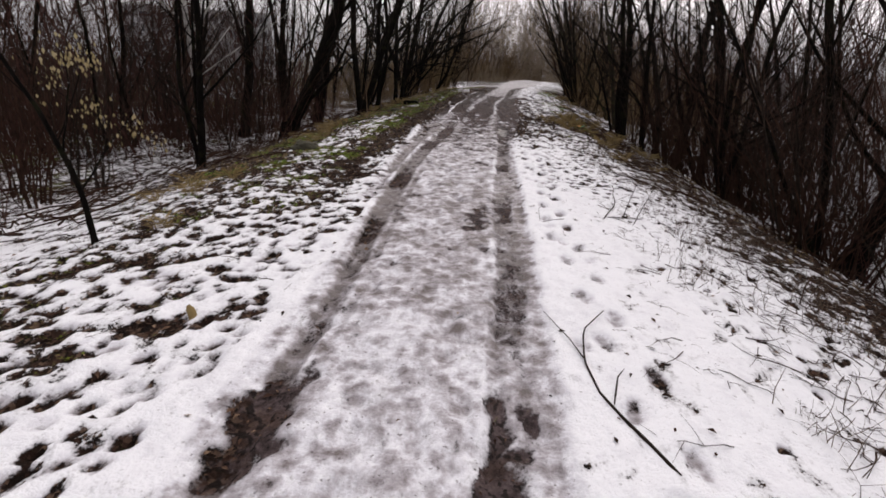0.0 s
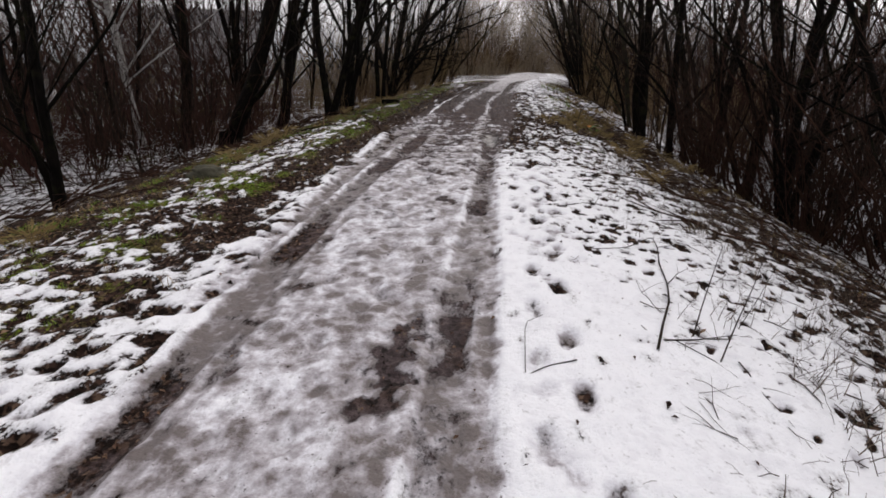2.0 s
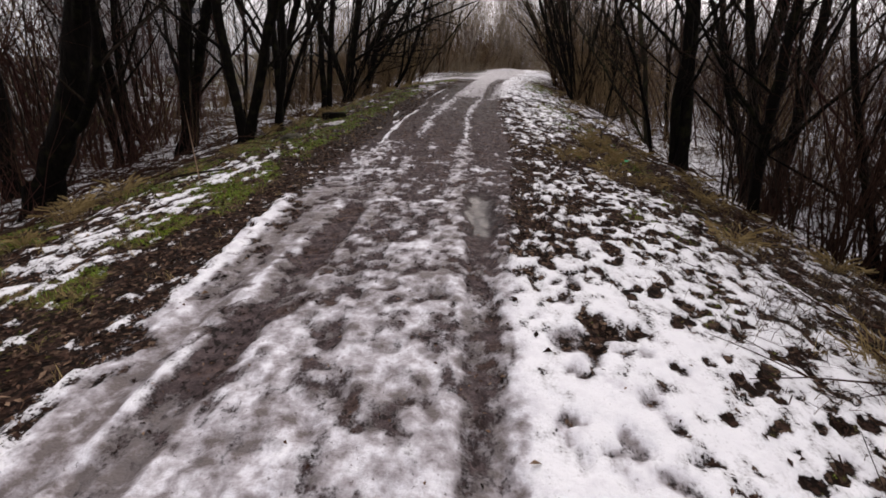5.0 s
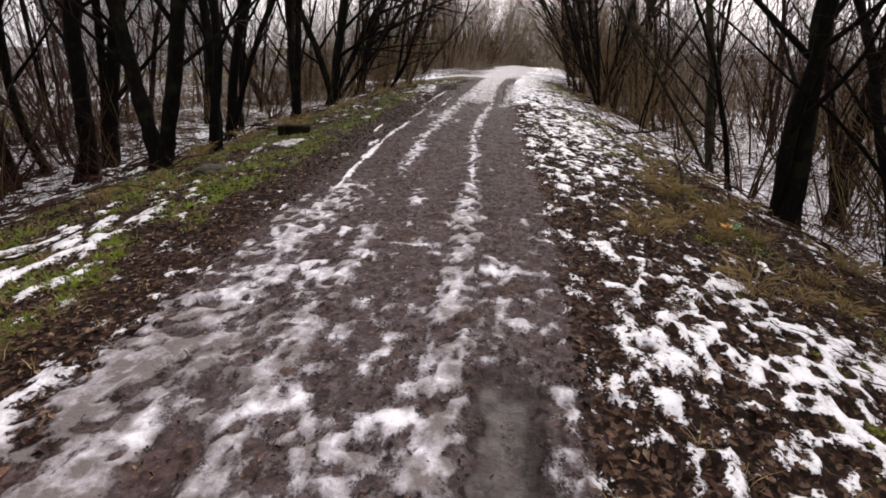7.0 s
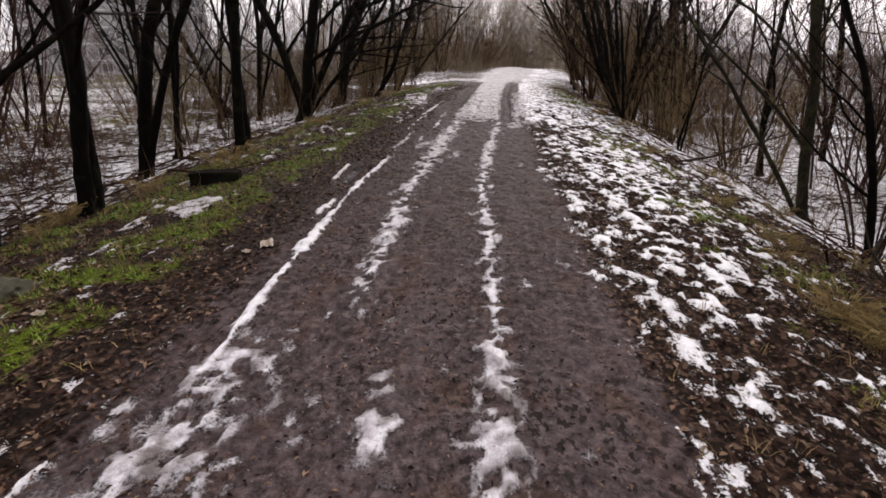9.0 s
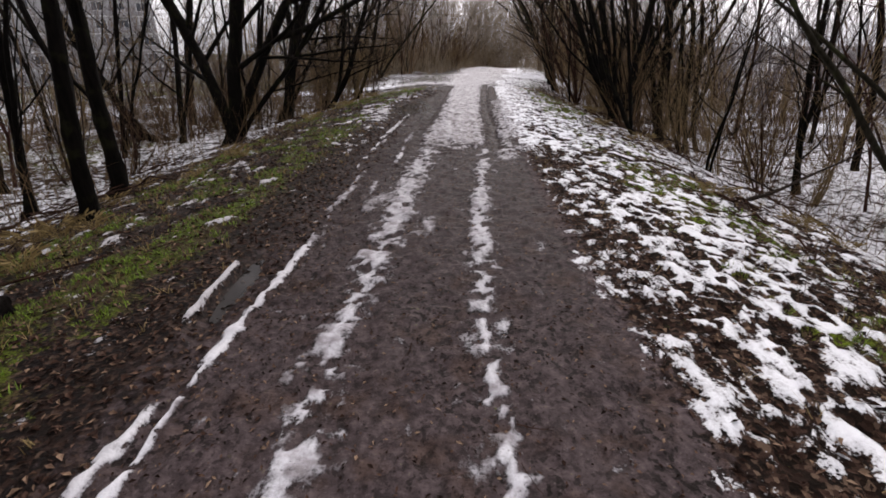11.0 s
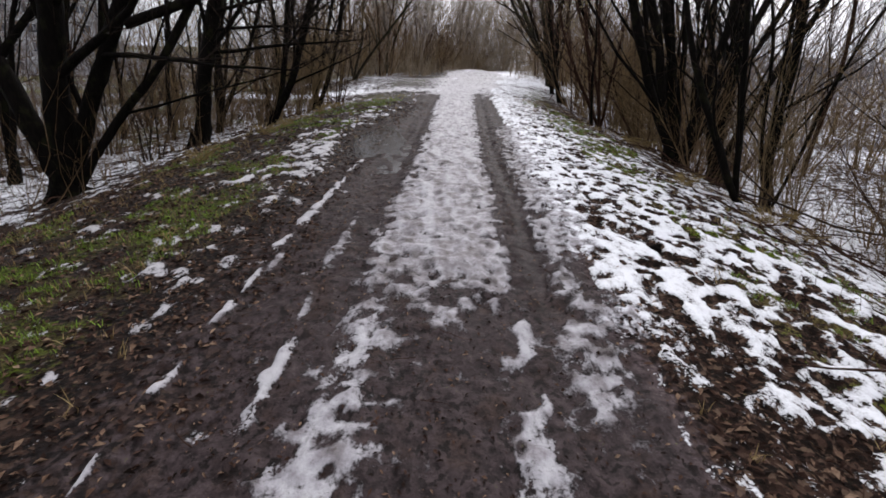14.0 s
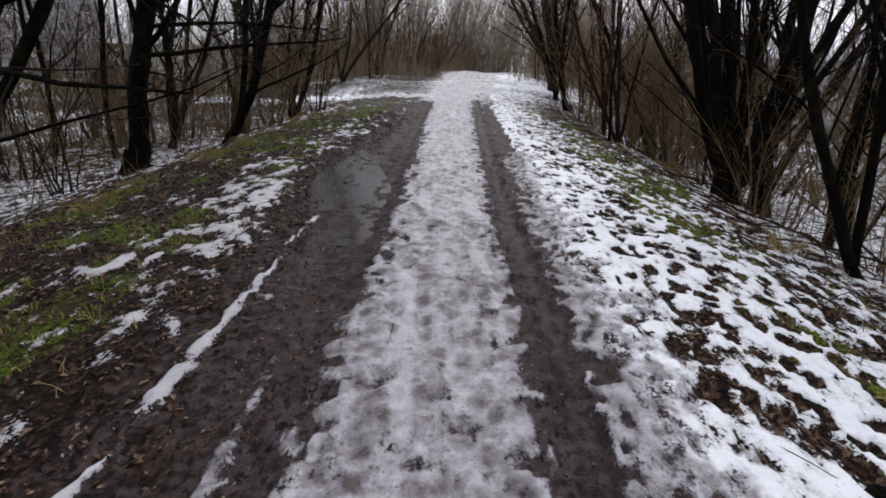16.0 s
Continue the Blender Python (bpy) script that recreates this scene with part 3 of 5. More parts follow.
    damp = np.maximum(brook, spot(x, y, -1.0, 35.2, .38, 2.6, -.1) * .8)
    s -= pool * .8 + damp * .9 + pool2 * .3
    # left verge term: damp leaves, plus a lens's corner darkening put into the colour
    wet = np.clip(np.maximum.reduce([.64 * on * smooth(y, 15, 24), .64 * smooth(y, 13, 20) * smooth(dl, -.4, .1) * (1 - smooth(dl, 2.2, 4.2)), pool, damp * .75, pool2 * .5, .7 * rut_f * on, .3 * bare]), 0, 1)
    # the side path that leaves to the left
    spur = stripe(y, x, [-14, -7.4, -3, 1.5], [53.5, 51.5, 47.2, 46.5], 0.9 * w) * (x < 2)
    s = np.maximum(s, spur * .9)
    mud = np.clip(mud + .5 * smooth(-dr, -.5, .1) * smooth(y, 12, 15) * (1 - smooth(dl, .0, .5)), 0, 1)
    # grass: the left verge, a few spots on the right
    g = smooth(dl, .3, 1.0) * (1 - smooth(dl, 2.8, 3.8)) * np.interp(y, [0, 5, 8, 12, 22, 25, 40, 46], [.1, .28, .6, .9, .68, .6, .62, .4])
    g = np.maximum(g, (x < 0) * .95 * smooth(dl, 5.5, 8) * vnoise(x, y, .35, 21))
    g = np.maximum(g, smooth(dr, .9, 1.4) * (1 - smooth(dr, 2.4, 3.2)) * np.interp(y, [0, 10, 13, 24, 30, 40], [0, .2, .3, .5, .6, .4]))
    grass = g * smooth(.55 * vnoise(x, y, 3.1, 23) + .45 * n3, .34, .62) * 1.2
    # heights
    z = 0.03 * smooth(s, .35, .75) * (1 - 0.5 * on) + 0.018 * (lumps - .5) + (0.012 + .022 * on * smooth(y, 11, 14)) * (vnoise(x, y, 15, 6) - .5)
    z += .02 * on * smooth(y, 11, 14) * (vnoise(x, y, 6.5, 16) - .5)
    z += .012 * ridge
    z -= .028 * rut_l + .03 * rut_r + .02 * rut_r2 + .045 * rut_f + .05 * rut_g + .02 * rut_l2 + 0.055 * brook + .02 * pool
    z += .012 * stripe(x, y, [4, 8, 10, 12], [-1.62, -1.86, -2.1, -2.1], 0.1) + .02 * bright
    z += 0.10 * (vnoise(x, y, .55, 31) - .5) * smooth(np.maximum(dl, dr), 1.6, 4)
    if trodden:
        near = (y > -1) & (y < 41)
        for cx, cy, rx, ry, turn, deep in feet():
            k = np.where(near & (np.abs(x - cx) < .22) & (np.abs(y - cy) < .22))[0]
            h = spot(x[k], y[k], cx, cy, rx, ry, turn) * deep
            z[k] -= .035 * h
            off = 1 - on[k]
            # greys each print: trodden slush, with the hollow's shade put in as well
            slush[k] += h * (.12 + .5 * off)
            s[k] -= h * ((.75 if cx < -1 else .5) * off * (cx < -1 or cy > 6 or deep > .55 and cx < 1.15) + .1 + (1.3 if cx > 1.15 and ry < .075 else 0) * off)
    return s, np.clip(slush, 0, 1), mud, grass, wet, z, wide


def grid_line(*runs):
    """Coordinates that step finely here and coarsely there: (from, to, step) runs end to end."""
    out = []
    for a, b, d in runs:
        out.append(np.linspace(a, b, max(1, round((b - a) / d)), endpoint=False))
    return np.append(np.concatenate(out), runs[-1][1])


def build_ground():
    gx = grid_line((-400, -60, 40), (-60, -20, 4), (-20, -9, .5), (-9, -4.4, .12), (-4.4, 3.9, .034), (3.9, 9, .12), (9, 20, .5), (20, 60, 4), (60, 400, 40))
    gy = grid_line((-60, -4, 6), (-4, .8, .2), (.8, 33, .044), (33, 46, .1), (46, 80, .4), (80, 140, 3), (140, 700, 40))
    X, Y = np.meshgrid(gx, gy)
    x, y = X.ravel(), Y.ravel()
    s, sl, mud, grass, wet, z, wide = cover(x, y)
    verts = np.stack([x, y, land(x, y) + z], 1)
    w, h = len(gx), len(gy)
    i, j = np.meshgrid(np.arange(w - 1), np.arange(h - 1))
    a = (j * w + i).ravel()
    me = mesh("ground", verts, np.stack([a, a + 1, a + w + 1, a + w], 1), GROUND)
    for name, v in (("snow", s), ("slush", sl), ("mud", mud), ("grass", grass), ("wet", wet), ("wide", wide)):
        at_ = me.attributes.new(name, "FLOAT", "POINT")
        at_.data.foreach_set("value", np.asarray(v, np.float32))
    return tagged(new("ground", me), "bank with a muddy track, patchy snow, slush and leaf litter", "ground", kind="structure")


build_ground()


def puddle(cx, cy, rx, ry, turn, seed):
    """A sheet of still water with a ragged edge, sunk in a wheel line."""
    a = np.linspace(0, 2 * np.pi, 97)[:-1]
    k = 1 + .4 * (vnoise(np.cos(a) * 1.3 + seed, np.sin(a) * 1.3, 1.0, seed) - .5) + .1 * (vnoise(np.cos(a) * 4, np.sin(a) * 4 + seed, 1.0, seed) - .5)
    px, py = np.cos(a) * rx * k, np.sin(a) * ry * k
    c, s = math.cos(turn), math.sin(turn)
    x, y = cx + px * c - py * s, cy + px * s + py * c
    z = at(cx, cy) - .043
    v = [(cx, cy, z)] + [(p, q, z) for p, q in zip(x, y)]
    f = [(0, i + 1, (i + 1) % 96 + 1) for i in range(96)]
    return tagged(new("puddle", mesh("puddle", v, f, WATER)), "shallow muddy puddle lying in a wheel rut", "puddle", kind="structure")


puddle(-1.27, 31.6, .52, 2.2, .14, 1)
puddle(-.98, 35.2, .26, 1.6, .1, 2)
puddle(-1.97, 20.7, .08, .55, .0, 3)

# Trees -------------------------------------------------------------------
def wander(r, p, d, length, steps, bend, lift):
    """A crooked line from p along d."""
    pts, d = [np.array(p, float)], np.array(d, float)
    d /= np.linalg.norm(d)
    for _ in range(steps):
        d = d + np.array([r.gauss(0, bend), r.gauss(0, bend), r.gauss(0, bend * .6) + lift])
        d /= np.linalg.norm(d)
        pts.append(pts[-1] + d * length / steps)
    return np.array(pts), d


def sprout(r, d, spread):
    """A way that leaves d by about spread radians."""
    while True:
        v = np.array([r.uniform(-1, 1) for _ in range(3)])
        v -= d * (v @ d)
        n = np.linalg.norm(v)
        if n > .2:
            return d * math.cos(spread) + v / n * math.sin(spread)


def grow(r, wood, twigs, p, d, radius, length, level, first=.25, forks=(7, 5, 4), bend=.07, lift=.03, fine=True, low=.6):
    """A limb and all that springs from it."""
    steps = ((11, 6, 4, 3) if fine else (7, 4, 3))[level]
    pts, _ = wander(r, p, d, length, steps, bend * (1 + .5 * level), lift)
    t = np.linspace(0, 1, steps + 1)
    rad = radius * (1 - .78 * t ** 1.2)
    if level == 0:
        rad[0] *= 1.35
    if level == 0 and fine:
        u = np.linspace(0, steps, steps * 4 + 1)
        i = np.minimum(u.astype(int), steps - 1)
        f = (u - i)[:, None]
        q = np.vstack([2 * pts[0] - pts[1], pts, 2 * pts[-1] - pts[-2]])
        a, b, c, e = q[i], q[i + 1], q[i + 2], q[i + 3]
        line = .5 * (2 * b + (c - a) * f + (2 * a - 5 * b + 4 * c - e) * f ** 2 + (3 * b - 3 * c + e - a) * f ** 3)
        wood.add(line, np.maximum(np.interp(u, np.arange(steps + 1), rad), twigs.least), 10)
    else:
        (wood if level < 2 else twigs).add(pts, np.maximum(rad, twigs.least), ((9, 5, 3, 3) if fine else (4, 3, 3))[level])
    if level == len(forks):
        return
    for k in range(forks[level]):
        f = first + (1 - first) * (k + r.random()) / forks[level]
        f = min(f, .97)
        i = min(int(f * steps), steps - 1)
        q = pts[i] + (pts[i + 1] - pts[i]) * (f * steps - i)
        way = (pts[i + 1] - pts[i]) / np.linalg.norm(pts[i + 1] - pts[i])
        here = radius * (1 - .78 * f ** 1.2)
        off = sprout(r, way, r.uniform(.4, 1.0))
        if level == 0:
            off[2] = max(off[2], low)
        bough = wood
        if level == 0 and wood.limbs is not None:
            bough = Tubes()
            wood.limbs.append(bough)
        grow(r, bough, twigs, q, off, here * r.uniform(.26, .5), length * r.uniform(.24, .48) * (1.15 - .5 * f),
             level + 1, .2, forks, bend, lift + .01, fine, low)


def flare(r, x, y, stems):
    """Roots: short swellings that run from the foot of each stem into the soil."""
    t = Tubes()
    for lean, deep, rad in stems:
        for k in range(4):
            a = k * math.pi / 2 + r.uniform(-.5, .5)
            o = np.array([math.cos(a), math.sin(a), 0])
            pts = [o * rad * .3 + (0, 0, rad * 2.2), o * rad * 1.0 + (0, 0, rad * .5), o * rad * 2.2 + (0, 0, at(x + o[0] * rad * 2.2, y + o[1] * rad * 2.2) - at(x, y) - .04)]
            t.add(pts, [rad * .5, rad * .5, rad * .15], 6)
    return t


def tree(x, y, stems, height, seed, label, bark=None, forks=(11, 6, 5), first=.14, arch=0.0, name="tree", category="tree", group="", fine_bark=None, low=.6, least=.0022, boughs=()):
    """A bare tree. stems: for each one its lean to the right and ahead, in metres for each metre of height, and its radius.
    boughs: long side limbs, each with its start to the right and up, its way, length and radius."""
    r = random.Random(seed)
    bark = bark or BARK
    base = new(name)
    base.location = (x, y, at(x, y) - .03)
    tagged(base, label, category, group)
    twigs = Tubes()
    twigs.least = least
    for k, (lean, deep, rad) in enumerate(stems):
        wood = Tubes()
        wood.limbs = None if name == "young_tree" else []
        o = np.array([r.uniform(-.5, .5), r.uniform(-.5, .5), 0]) * (rad * 1.6 if len(stems) > 1 else 0)
        d = np.array([lean, deep, 1.0])
        grow(r, wood, twigs, o - d * .12, d, rad, height * (1.25 if y > 26 else 1.1) * r.uniform(.85, 1.05) * (1 if rad > .06 else .7), 0, first, forks, .068, .035 - arch, True, low)
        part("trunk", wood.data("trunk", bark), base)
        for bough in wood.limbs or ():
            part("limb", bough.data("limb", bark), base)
    for right, up, way, length, rad in boughs:
        wood = Tubes()
        grow(r, wood, twigs, (right, 0, up), way, rad, length, 1, .2, (0, 9, 6), .08, .0, True, low)
        part("limb", wood.data("limb", bark), base)
    part("root_flare", flare(r, x, y, stems).data("root_flare", bark), base)
    tagged(part("crown", twigs.data("crown", fine_bark or TWIG), base, "fine bare twigs"), kind="stuff")
    return base


DARK = "bare dark-barked tree rooted on the bank's slope"
MANY = "multi-stemmed bare dark tree rooted on the bank's slope"
# left side, from the start onwards
tree(-5.9, 8.6, [(.07, 0, .05), (.17, .03, .045), (.29, .0, .07)], 6.5, 11, "clump of three slim dark stems in snow", forks=(9, 4, 3))
tree(-6.45, 13.9, [(.54, .0, .2)], 8.5, 12, "thick dark tree leaning towards the track", forks=(9, 4, 3))
tree(-10.6, 16.2, [(-.12, 0, .11)], 9, 13, "birch with peeling white and black bark", BIRCH, name="birch_tree")
tree(-8.9, 15.8, [(.12, .0, .16)], 9, 14, DARK)
tree(-8.2, 20.6, [(.11, 0, .15), (.3, .1, .09)], 9, 15, MANY)
tree(-5.42, 18.5, [(.03, .0, .125), (.45, 0, .125)], 9, 16, "forked dark tree with two thick trunks spreading in a V")
tree(-5.06, 19.6, [(.14, 0, .095), (.33, .0, .09)], 8.5, 17, "pair of dark trunks sharing one root")
tree(-6.1, 22.1, [(.2, 0, .12), (.42, .1, .07)], 8.5, 18, DARK)
tree(-4.7, 22.9, [(.2, 0, .095)], 8.5, 19, DARK)
tree(-5.35, 24.4, [(.06, .0, .11)], 8.5, 20, DARK)
tree(-7.5, 19.2, [(.42, 0, .15)], 9, 21, DARK)
tree(-9.2, 20.1, [(-.24, .0, .09)], 7.5, 22, "thin dark tree leaning steeply over snow")
tree(-7.3, 24.8, [(.02, 0, .07), (.25, .2, .05)], 7.5, 23, DARK)
tree(-10.1, 32.5, [(-.38, 0, .12)], 8, 24, DARK)
tree(-8.5, 32.0, [(.05, 0, .09), (.25, .1, .06)], 8, 25, MANY)
tree(-6.05, 30.2, [(-.17, .0, .15), (.17, 0, .19), (.54, .0, .13), (.66, .0, .07)], 8.5, 26, "massive clump of dark trunks fanning out of one base", forks=(11, 5, 4), arch=.018, low=-.05,
     boughs=((1.5, 2.5, (1, .1, .2), 5.6, .075), (1.9, 3.3, (1, .3, .35), 4.6, .06), (1.1, 2.1, (1, -.2, .1), 3.4, .04), (2.3, 3.8, (1, .0, .05), 3.6, .04)))
tree(-6.3, 35.2, [(.30, 0, .2)], 8, 27, "thick dark tree arching over towards the track", forks=(16, 6, 4), arch=.03, low=-.15,
     boughs=((.7, 2.3, (1, .1, .16), 3.8, .05), (.85, 2.8, (1, -.2, .1), 3.4, .045), (.6, 2.0, (.9, -.4, .0), 2.6, .03), (1.0, 3.2, (1, .2, .3), 3.6, .05)))
tree(-9.6, 32.4, [(-.9, .0, .1)], 5, 28, "fallen dark trunk propped low over the snow", arch=-.05)
tree(-10.6, 36.8, [(.1, 0, .14)], 9, 29, DARK)
tree(-7.2, 38.5, [(.3, 0, .1), (.0, .1, .08), (.5, .0, .07)], 7, 30, MANY, forks=(14, 6, 4), low=-.1)
tree(-6.2, 41.3, [(.35, 0, .1), (.1, .1, .08), (-.2, 0, .07)], 7, 31, MANY, forks=(14, 6, 4), low=-.1)
tree(-4.9, 36.8, [(.62, 0, .11), (.42, .1, .08)], 8, 32, "dark tree arching over towards the track", forks=(15, 6, 4), arch=.03, low=-.2)
tree(-5.0, 42.6, [(.6, 0, .1), (.34, .1, .09), (.1, 0, .07)], 8, 33, "clump of dark stems arching towards the track", forks=(15, 6, 4), arch=.025, low=-.2, least=.004)
tree(-5.6, 57.5, [(.5, 0, .1), (.25, .1, .09), (.0, 0, .08)], 9, 34, "clump of brown stems arching towards the track", BARK_OLIVE, forks=(15, 6, 4), arch=.02, low=-.1, fine_bark=BROWN, least=.006)
tree(-3.9, 64.0, [(.3, 0, .1), (.1, .1, .09), (-.2, 0, .08)], 10, 35, "clump of brown stems beside the bend", BARK_OLIVE, forks=(15, 6, 4), fine_bark=BROWN, least=.007)
# right side
tree(6.4, 8.3, [(.05, .0, .19)], 8, 41, "thick dark tree standing low on the slope")
tree(4.5, 18.1, [(.02, .0, .14), (-.17, 0, .10)], 9, 42, "pair of dark trunks leaning from one root")
tree(4.6, 19.9, [(-.12, 0, .05)], 7, 43, DARK)
tree(5.7, 17.3, [(-.1, 0, .1), (-.25, .1, .07)], 8, 44, MANY)
tree(6.8, 18.2, [(.07, .0, .14)], 8.5, 45, DARK)
tree(5.8, 13.9, [(-.05, 0, .12), (-.3, .1, .06)], 8.5, 46, MANY)
tree(5.3, 11.2, [(-.1, 0, .08), (.15, .1, .07), (-.35, 0, .05)], 7, 47, MANY)
tree(8.0, 21.7, [(.0, .0, .16), (-.2, .1, .1)], 8.5, 48, MANY)
tree(4.45, 14.9, [(-.16, 0, .085)], 6.5, 49, DARK)
tree(5.3, 22.2, [(-.22, 0, .085), (-.6, .25, .04)], 8.5, 50, "dark mossy tree with a long low sideways limb", BARK_OLIVE)
tree(4.4, 29.6, [(-.45, .0, .06), (-.3, .1, .05)], 7, 52, "slim stems leaning over the track's verge")
tree(5.15, 33.0, [(-.52, 0, .1), (-.42, .1, .06), (-.36, -.1, .05), (-.3, .1, .1), (-.18, -.1, .07), (-.08, 0, .12), (.2, .1, .1), (.5, .0, .09), (.75, .1, .07)], 8.5, 53,
     "dense clump of dark stems fanning out of one base", forks=(7, 4, 3))
tree(7.8, 35.6, [(-.05, 0, .16), (.12, .1, .13), (.35, 0, .11), (-.3, .1, .1)], 8.5, 54, "dense clump of dark stems fanning out of one base")
tree(6.2, 34.4, [(-.4, 0, .05), (-.25, .1, .045), (-.12, 0, .05), (.05, .1, .04), (.2, 0, .045), (.32, -.1, .04)], 8.5, 64, "thicket of slim dark stems from one root", forks=(8, 5, 4), fine_bark=BROWN)
tree(7.0, 32.2, [(-.3, 0, .045), (-.1, .1, .05), (.1, 0, .04), (.28, .1, .04)], 8, 65, "thicket of slim dark stems from one root", forks=(8, 5, 4), fine_bark=BROWN)
tree(5.4, 38.6, [(-.45, 0, .06), (-.3, .1, .05), (-.1, 0, .06), (.12, .1, .05)], 8.5, 66, "thicket of slim brown stems from one root", SCRUB, forks=(8, 5, 4), fine_bark=BROWN, least=.003)
tree(7.9, 33.6, [(-.25, 0, .085)], 8.5, 55, DARK)
tree(8.5, 29.0, [(-.12, 0, .08), (-.3, .1, .06)], 8, 56, MANY)
tree(5.4, 27.6, [(.0, 0, .035), (.15, .1, .03)], 5, 57, "slim dark sapling on the snowy slope", name="sapling", category="sapling")
tree(8.2, 42.3, [(-.1, 0, .13), (-.4, 0, .1)], 8.5, 58, MANY)
tree(7.4, 54.0, [(-.42, 0, .16), (-.28, .1, .12), (-.1, 0, .1)], 9, 59, "clump of trunks leaning far over the track", BARK_OLIVE)
tree(8.6, 57.5, [(-.5, 0, .13), (-.34, .1, .1), (-.2, 0, .08)], 9, 61, "clump of trunks leaning far over the track", BARK_OLIVE, arch=.012, low=.1)
tree(10.6, 63.0, [(-.55, 0, .13), (-.4, .1, .1), (-.15, 0, .1)], 10, 62, "clump of trunks leaning far over the track", BARK_OLIVE, arch=.012, low=.1)
tree(6.6, 50.0, [(-.3, 0, .09), (-.12, .1, .08), (.1, 0, .07)], 8.5, 63, MANY)
tree(6.2, 46.5, [(-.4, 0, .12), (-.15, .1, .1)], 8.5, 60, MANY)


def pale_sapling(x, y, height, seed, bunches):
    """A thin sapling that has kept its pale dry leaves. bunches: offset to the right, height over the foot, number of leaves."""
    r = random.Random(seed)
    base = tree(x, y, [(.0, .05, .01 + .0055 * height)], height, seed + 1, "thin sapling still hung with pale dry leaves", forks=(7, 4, 2), name="sapling", category="sapling")
    v, f = [], []
    for cx, cz, n in bunches:
        for _ in range(n * 2):
            p = np.array([cx + r.gauss(0, .05 * height / 3.6), r.gauss(.3, .1), cz + r.gauss(0, .08 * height / 3.6)])
            a, l = r.uniform(0, 6.3), r.uniform(.025, .06)
            s = np.array([math.cos(a), math.sin(a), 0]) * l * .3
            k = len(v)
            v += [p, p + s + (0, 0, -l * .5), p + (s[1] * .3, -s[0] * .3, -l), p - s + (0, 0, -l * .5)]
            f.append((k, k + 1, k + 2, k + 3))
    part("dry_leaves", mesh("dry_leaves", v, f, DRY_LEAF, False), base, "pale yellow withered leaves")


pale_sapling(-3.85, 3.8, 3.6, 5, ((-.12, 1.75, 26), (.1, 1.72, 22), (.05, 1.3, 22), (.38, 1.15, 16), (-.35, 1.5, 10), (.62, 1.0, 8)))
pale_sapling(4.9, 38.0, 6.0, 15, ((-.6, 3.6, 30), (-.9, 3.0, 26), (-.3, 3.9, 26), (.1, 3.4, 20), (-.5, 2.7, 16), (.5, 4.2, 16), (-1.2, 3.5, 14)))


def young(kind, seed, stems, height, material, least=.0022):
    """One clump of scrub at the origin: many thin crooked stems with twigs."""
    r = random.Random(seed)
    base = new("shrub")
    tagged(base, kind, "shrub", "scrub beside the track")
    twigs = Tubes()
    twigs.least = least
    for _ in range(stems):
        wood = Tubes()
        a, lean = r.uniform(0, 6.3), r.uniform(.05, .55)
        p = (math.cos(a) * r.uniform(0, .3), math.sin(a) * r.uniform(0, .3), -.15)
        grow(r, wood, twigs, p, (math.cos(a) * lean, math.sin(a) * lean, 1), r.uniform(.009, .028), height * r.uniform(.5, 1.1), 0, .15, (7, 3), .1, .02, False)
        part("stem", wood.data("stem", material), base)
    tagged(part("crown", twigs.data("crown", material), base), kind="stuff")
    return base


BRUSH = [young("tangled clump of bare brown scrub", 70 + k, n, h, m) for k, (n, h, m) in enumerate(
    ((11, 3.8, SCRUB), (9, 5.6, TWIG), (13, 2.4, SCRUB), (10, 6.4, SCRUB), (10, 4.6, TWIG)))]
PALE = [young("tangled clump of bare pale brown scrub", 90 + k, n, h, m, .0045) for k, (n, h, m) in enumerate(((11, 3.8, TAN), (9, 5.6, TAN), (10, 6.8, SCRUB), (10, 4.8, BROWN)))]
SLIM = []
for k in range(4):
    SLIM.append(tree(0, 0, [(0, 0, .05 + .012 * k)] + ([(.2, .1, .04)] if k % 2 else []), 10.5, 80 + k, "slender bare young tree among scrub", forks=(8, 5), first=.12,
                     name="young_tree", category="tree", group="young trees of the wood"))
PALE_SLIM = []
for k in range(3):
    PALE_SLIM.append(tree(0, 0, [(0, 0, .045 + .012 * k)] + ([(.2, .1, .04)] if k % 2 else []), 10.5, 180 + k, "slender bare brown young tree among scrub", SCRUB, forks=(8, 5), first=.12,
                          name="young_tree", category="tree", group="young trees of the wood", fine_bark=BROWN, least=.005))
FAR_SLIM = []
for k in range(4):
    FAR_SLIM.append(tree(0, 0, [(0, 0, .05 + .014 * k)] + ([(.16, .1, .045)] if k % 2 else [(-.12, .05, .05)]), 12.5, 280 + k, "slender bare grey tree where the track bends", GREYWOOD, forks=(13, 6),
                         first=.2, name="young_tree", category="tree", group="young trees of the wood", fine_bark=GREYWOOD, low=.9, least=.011))


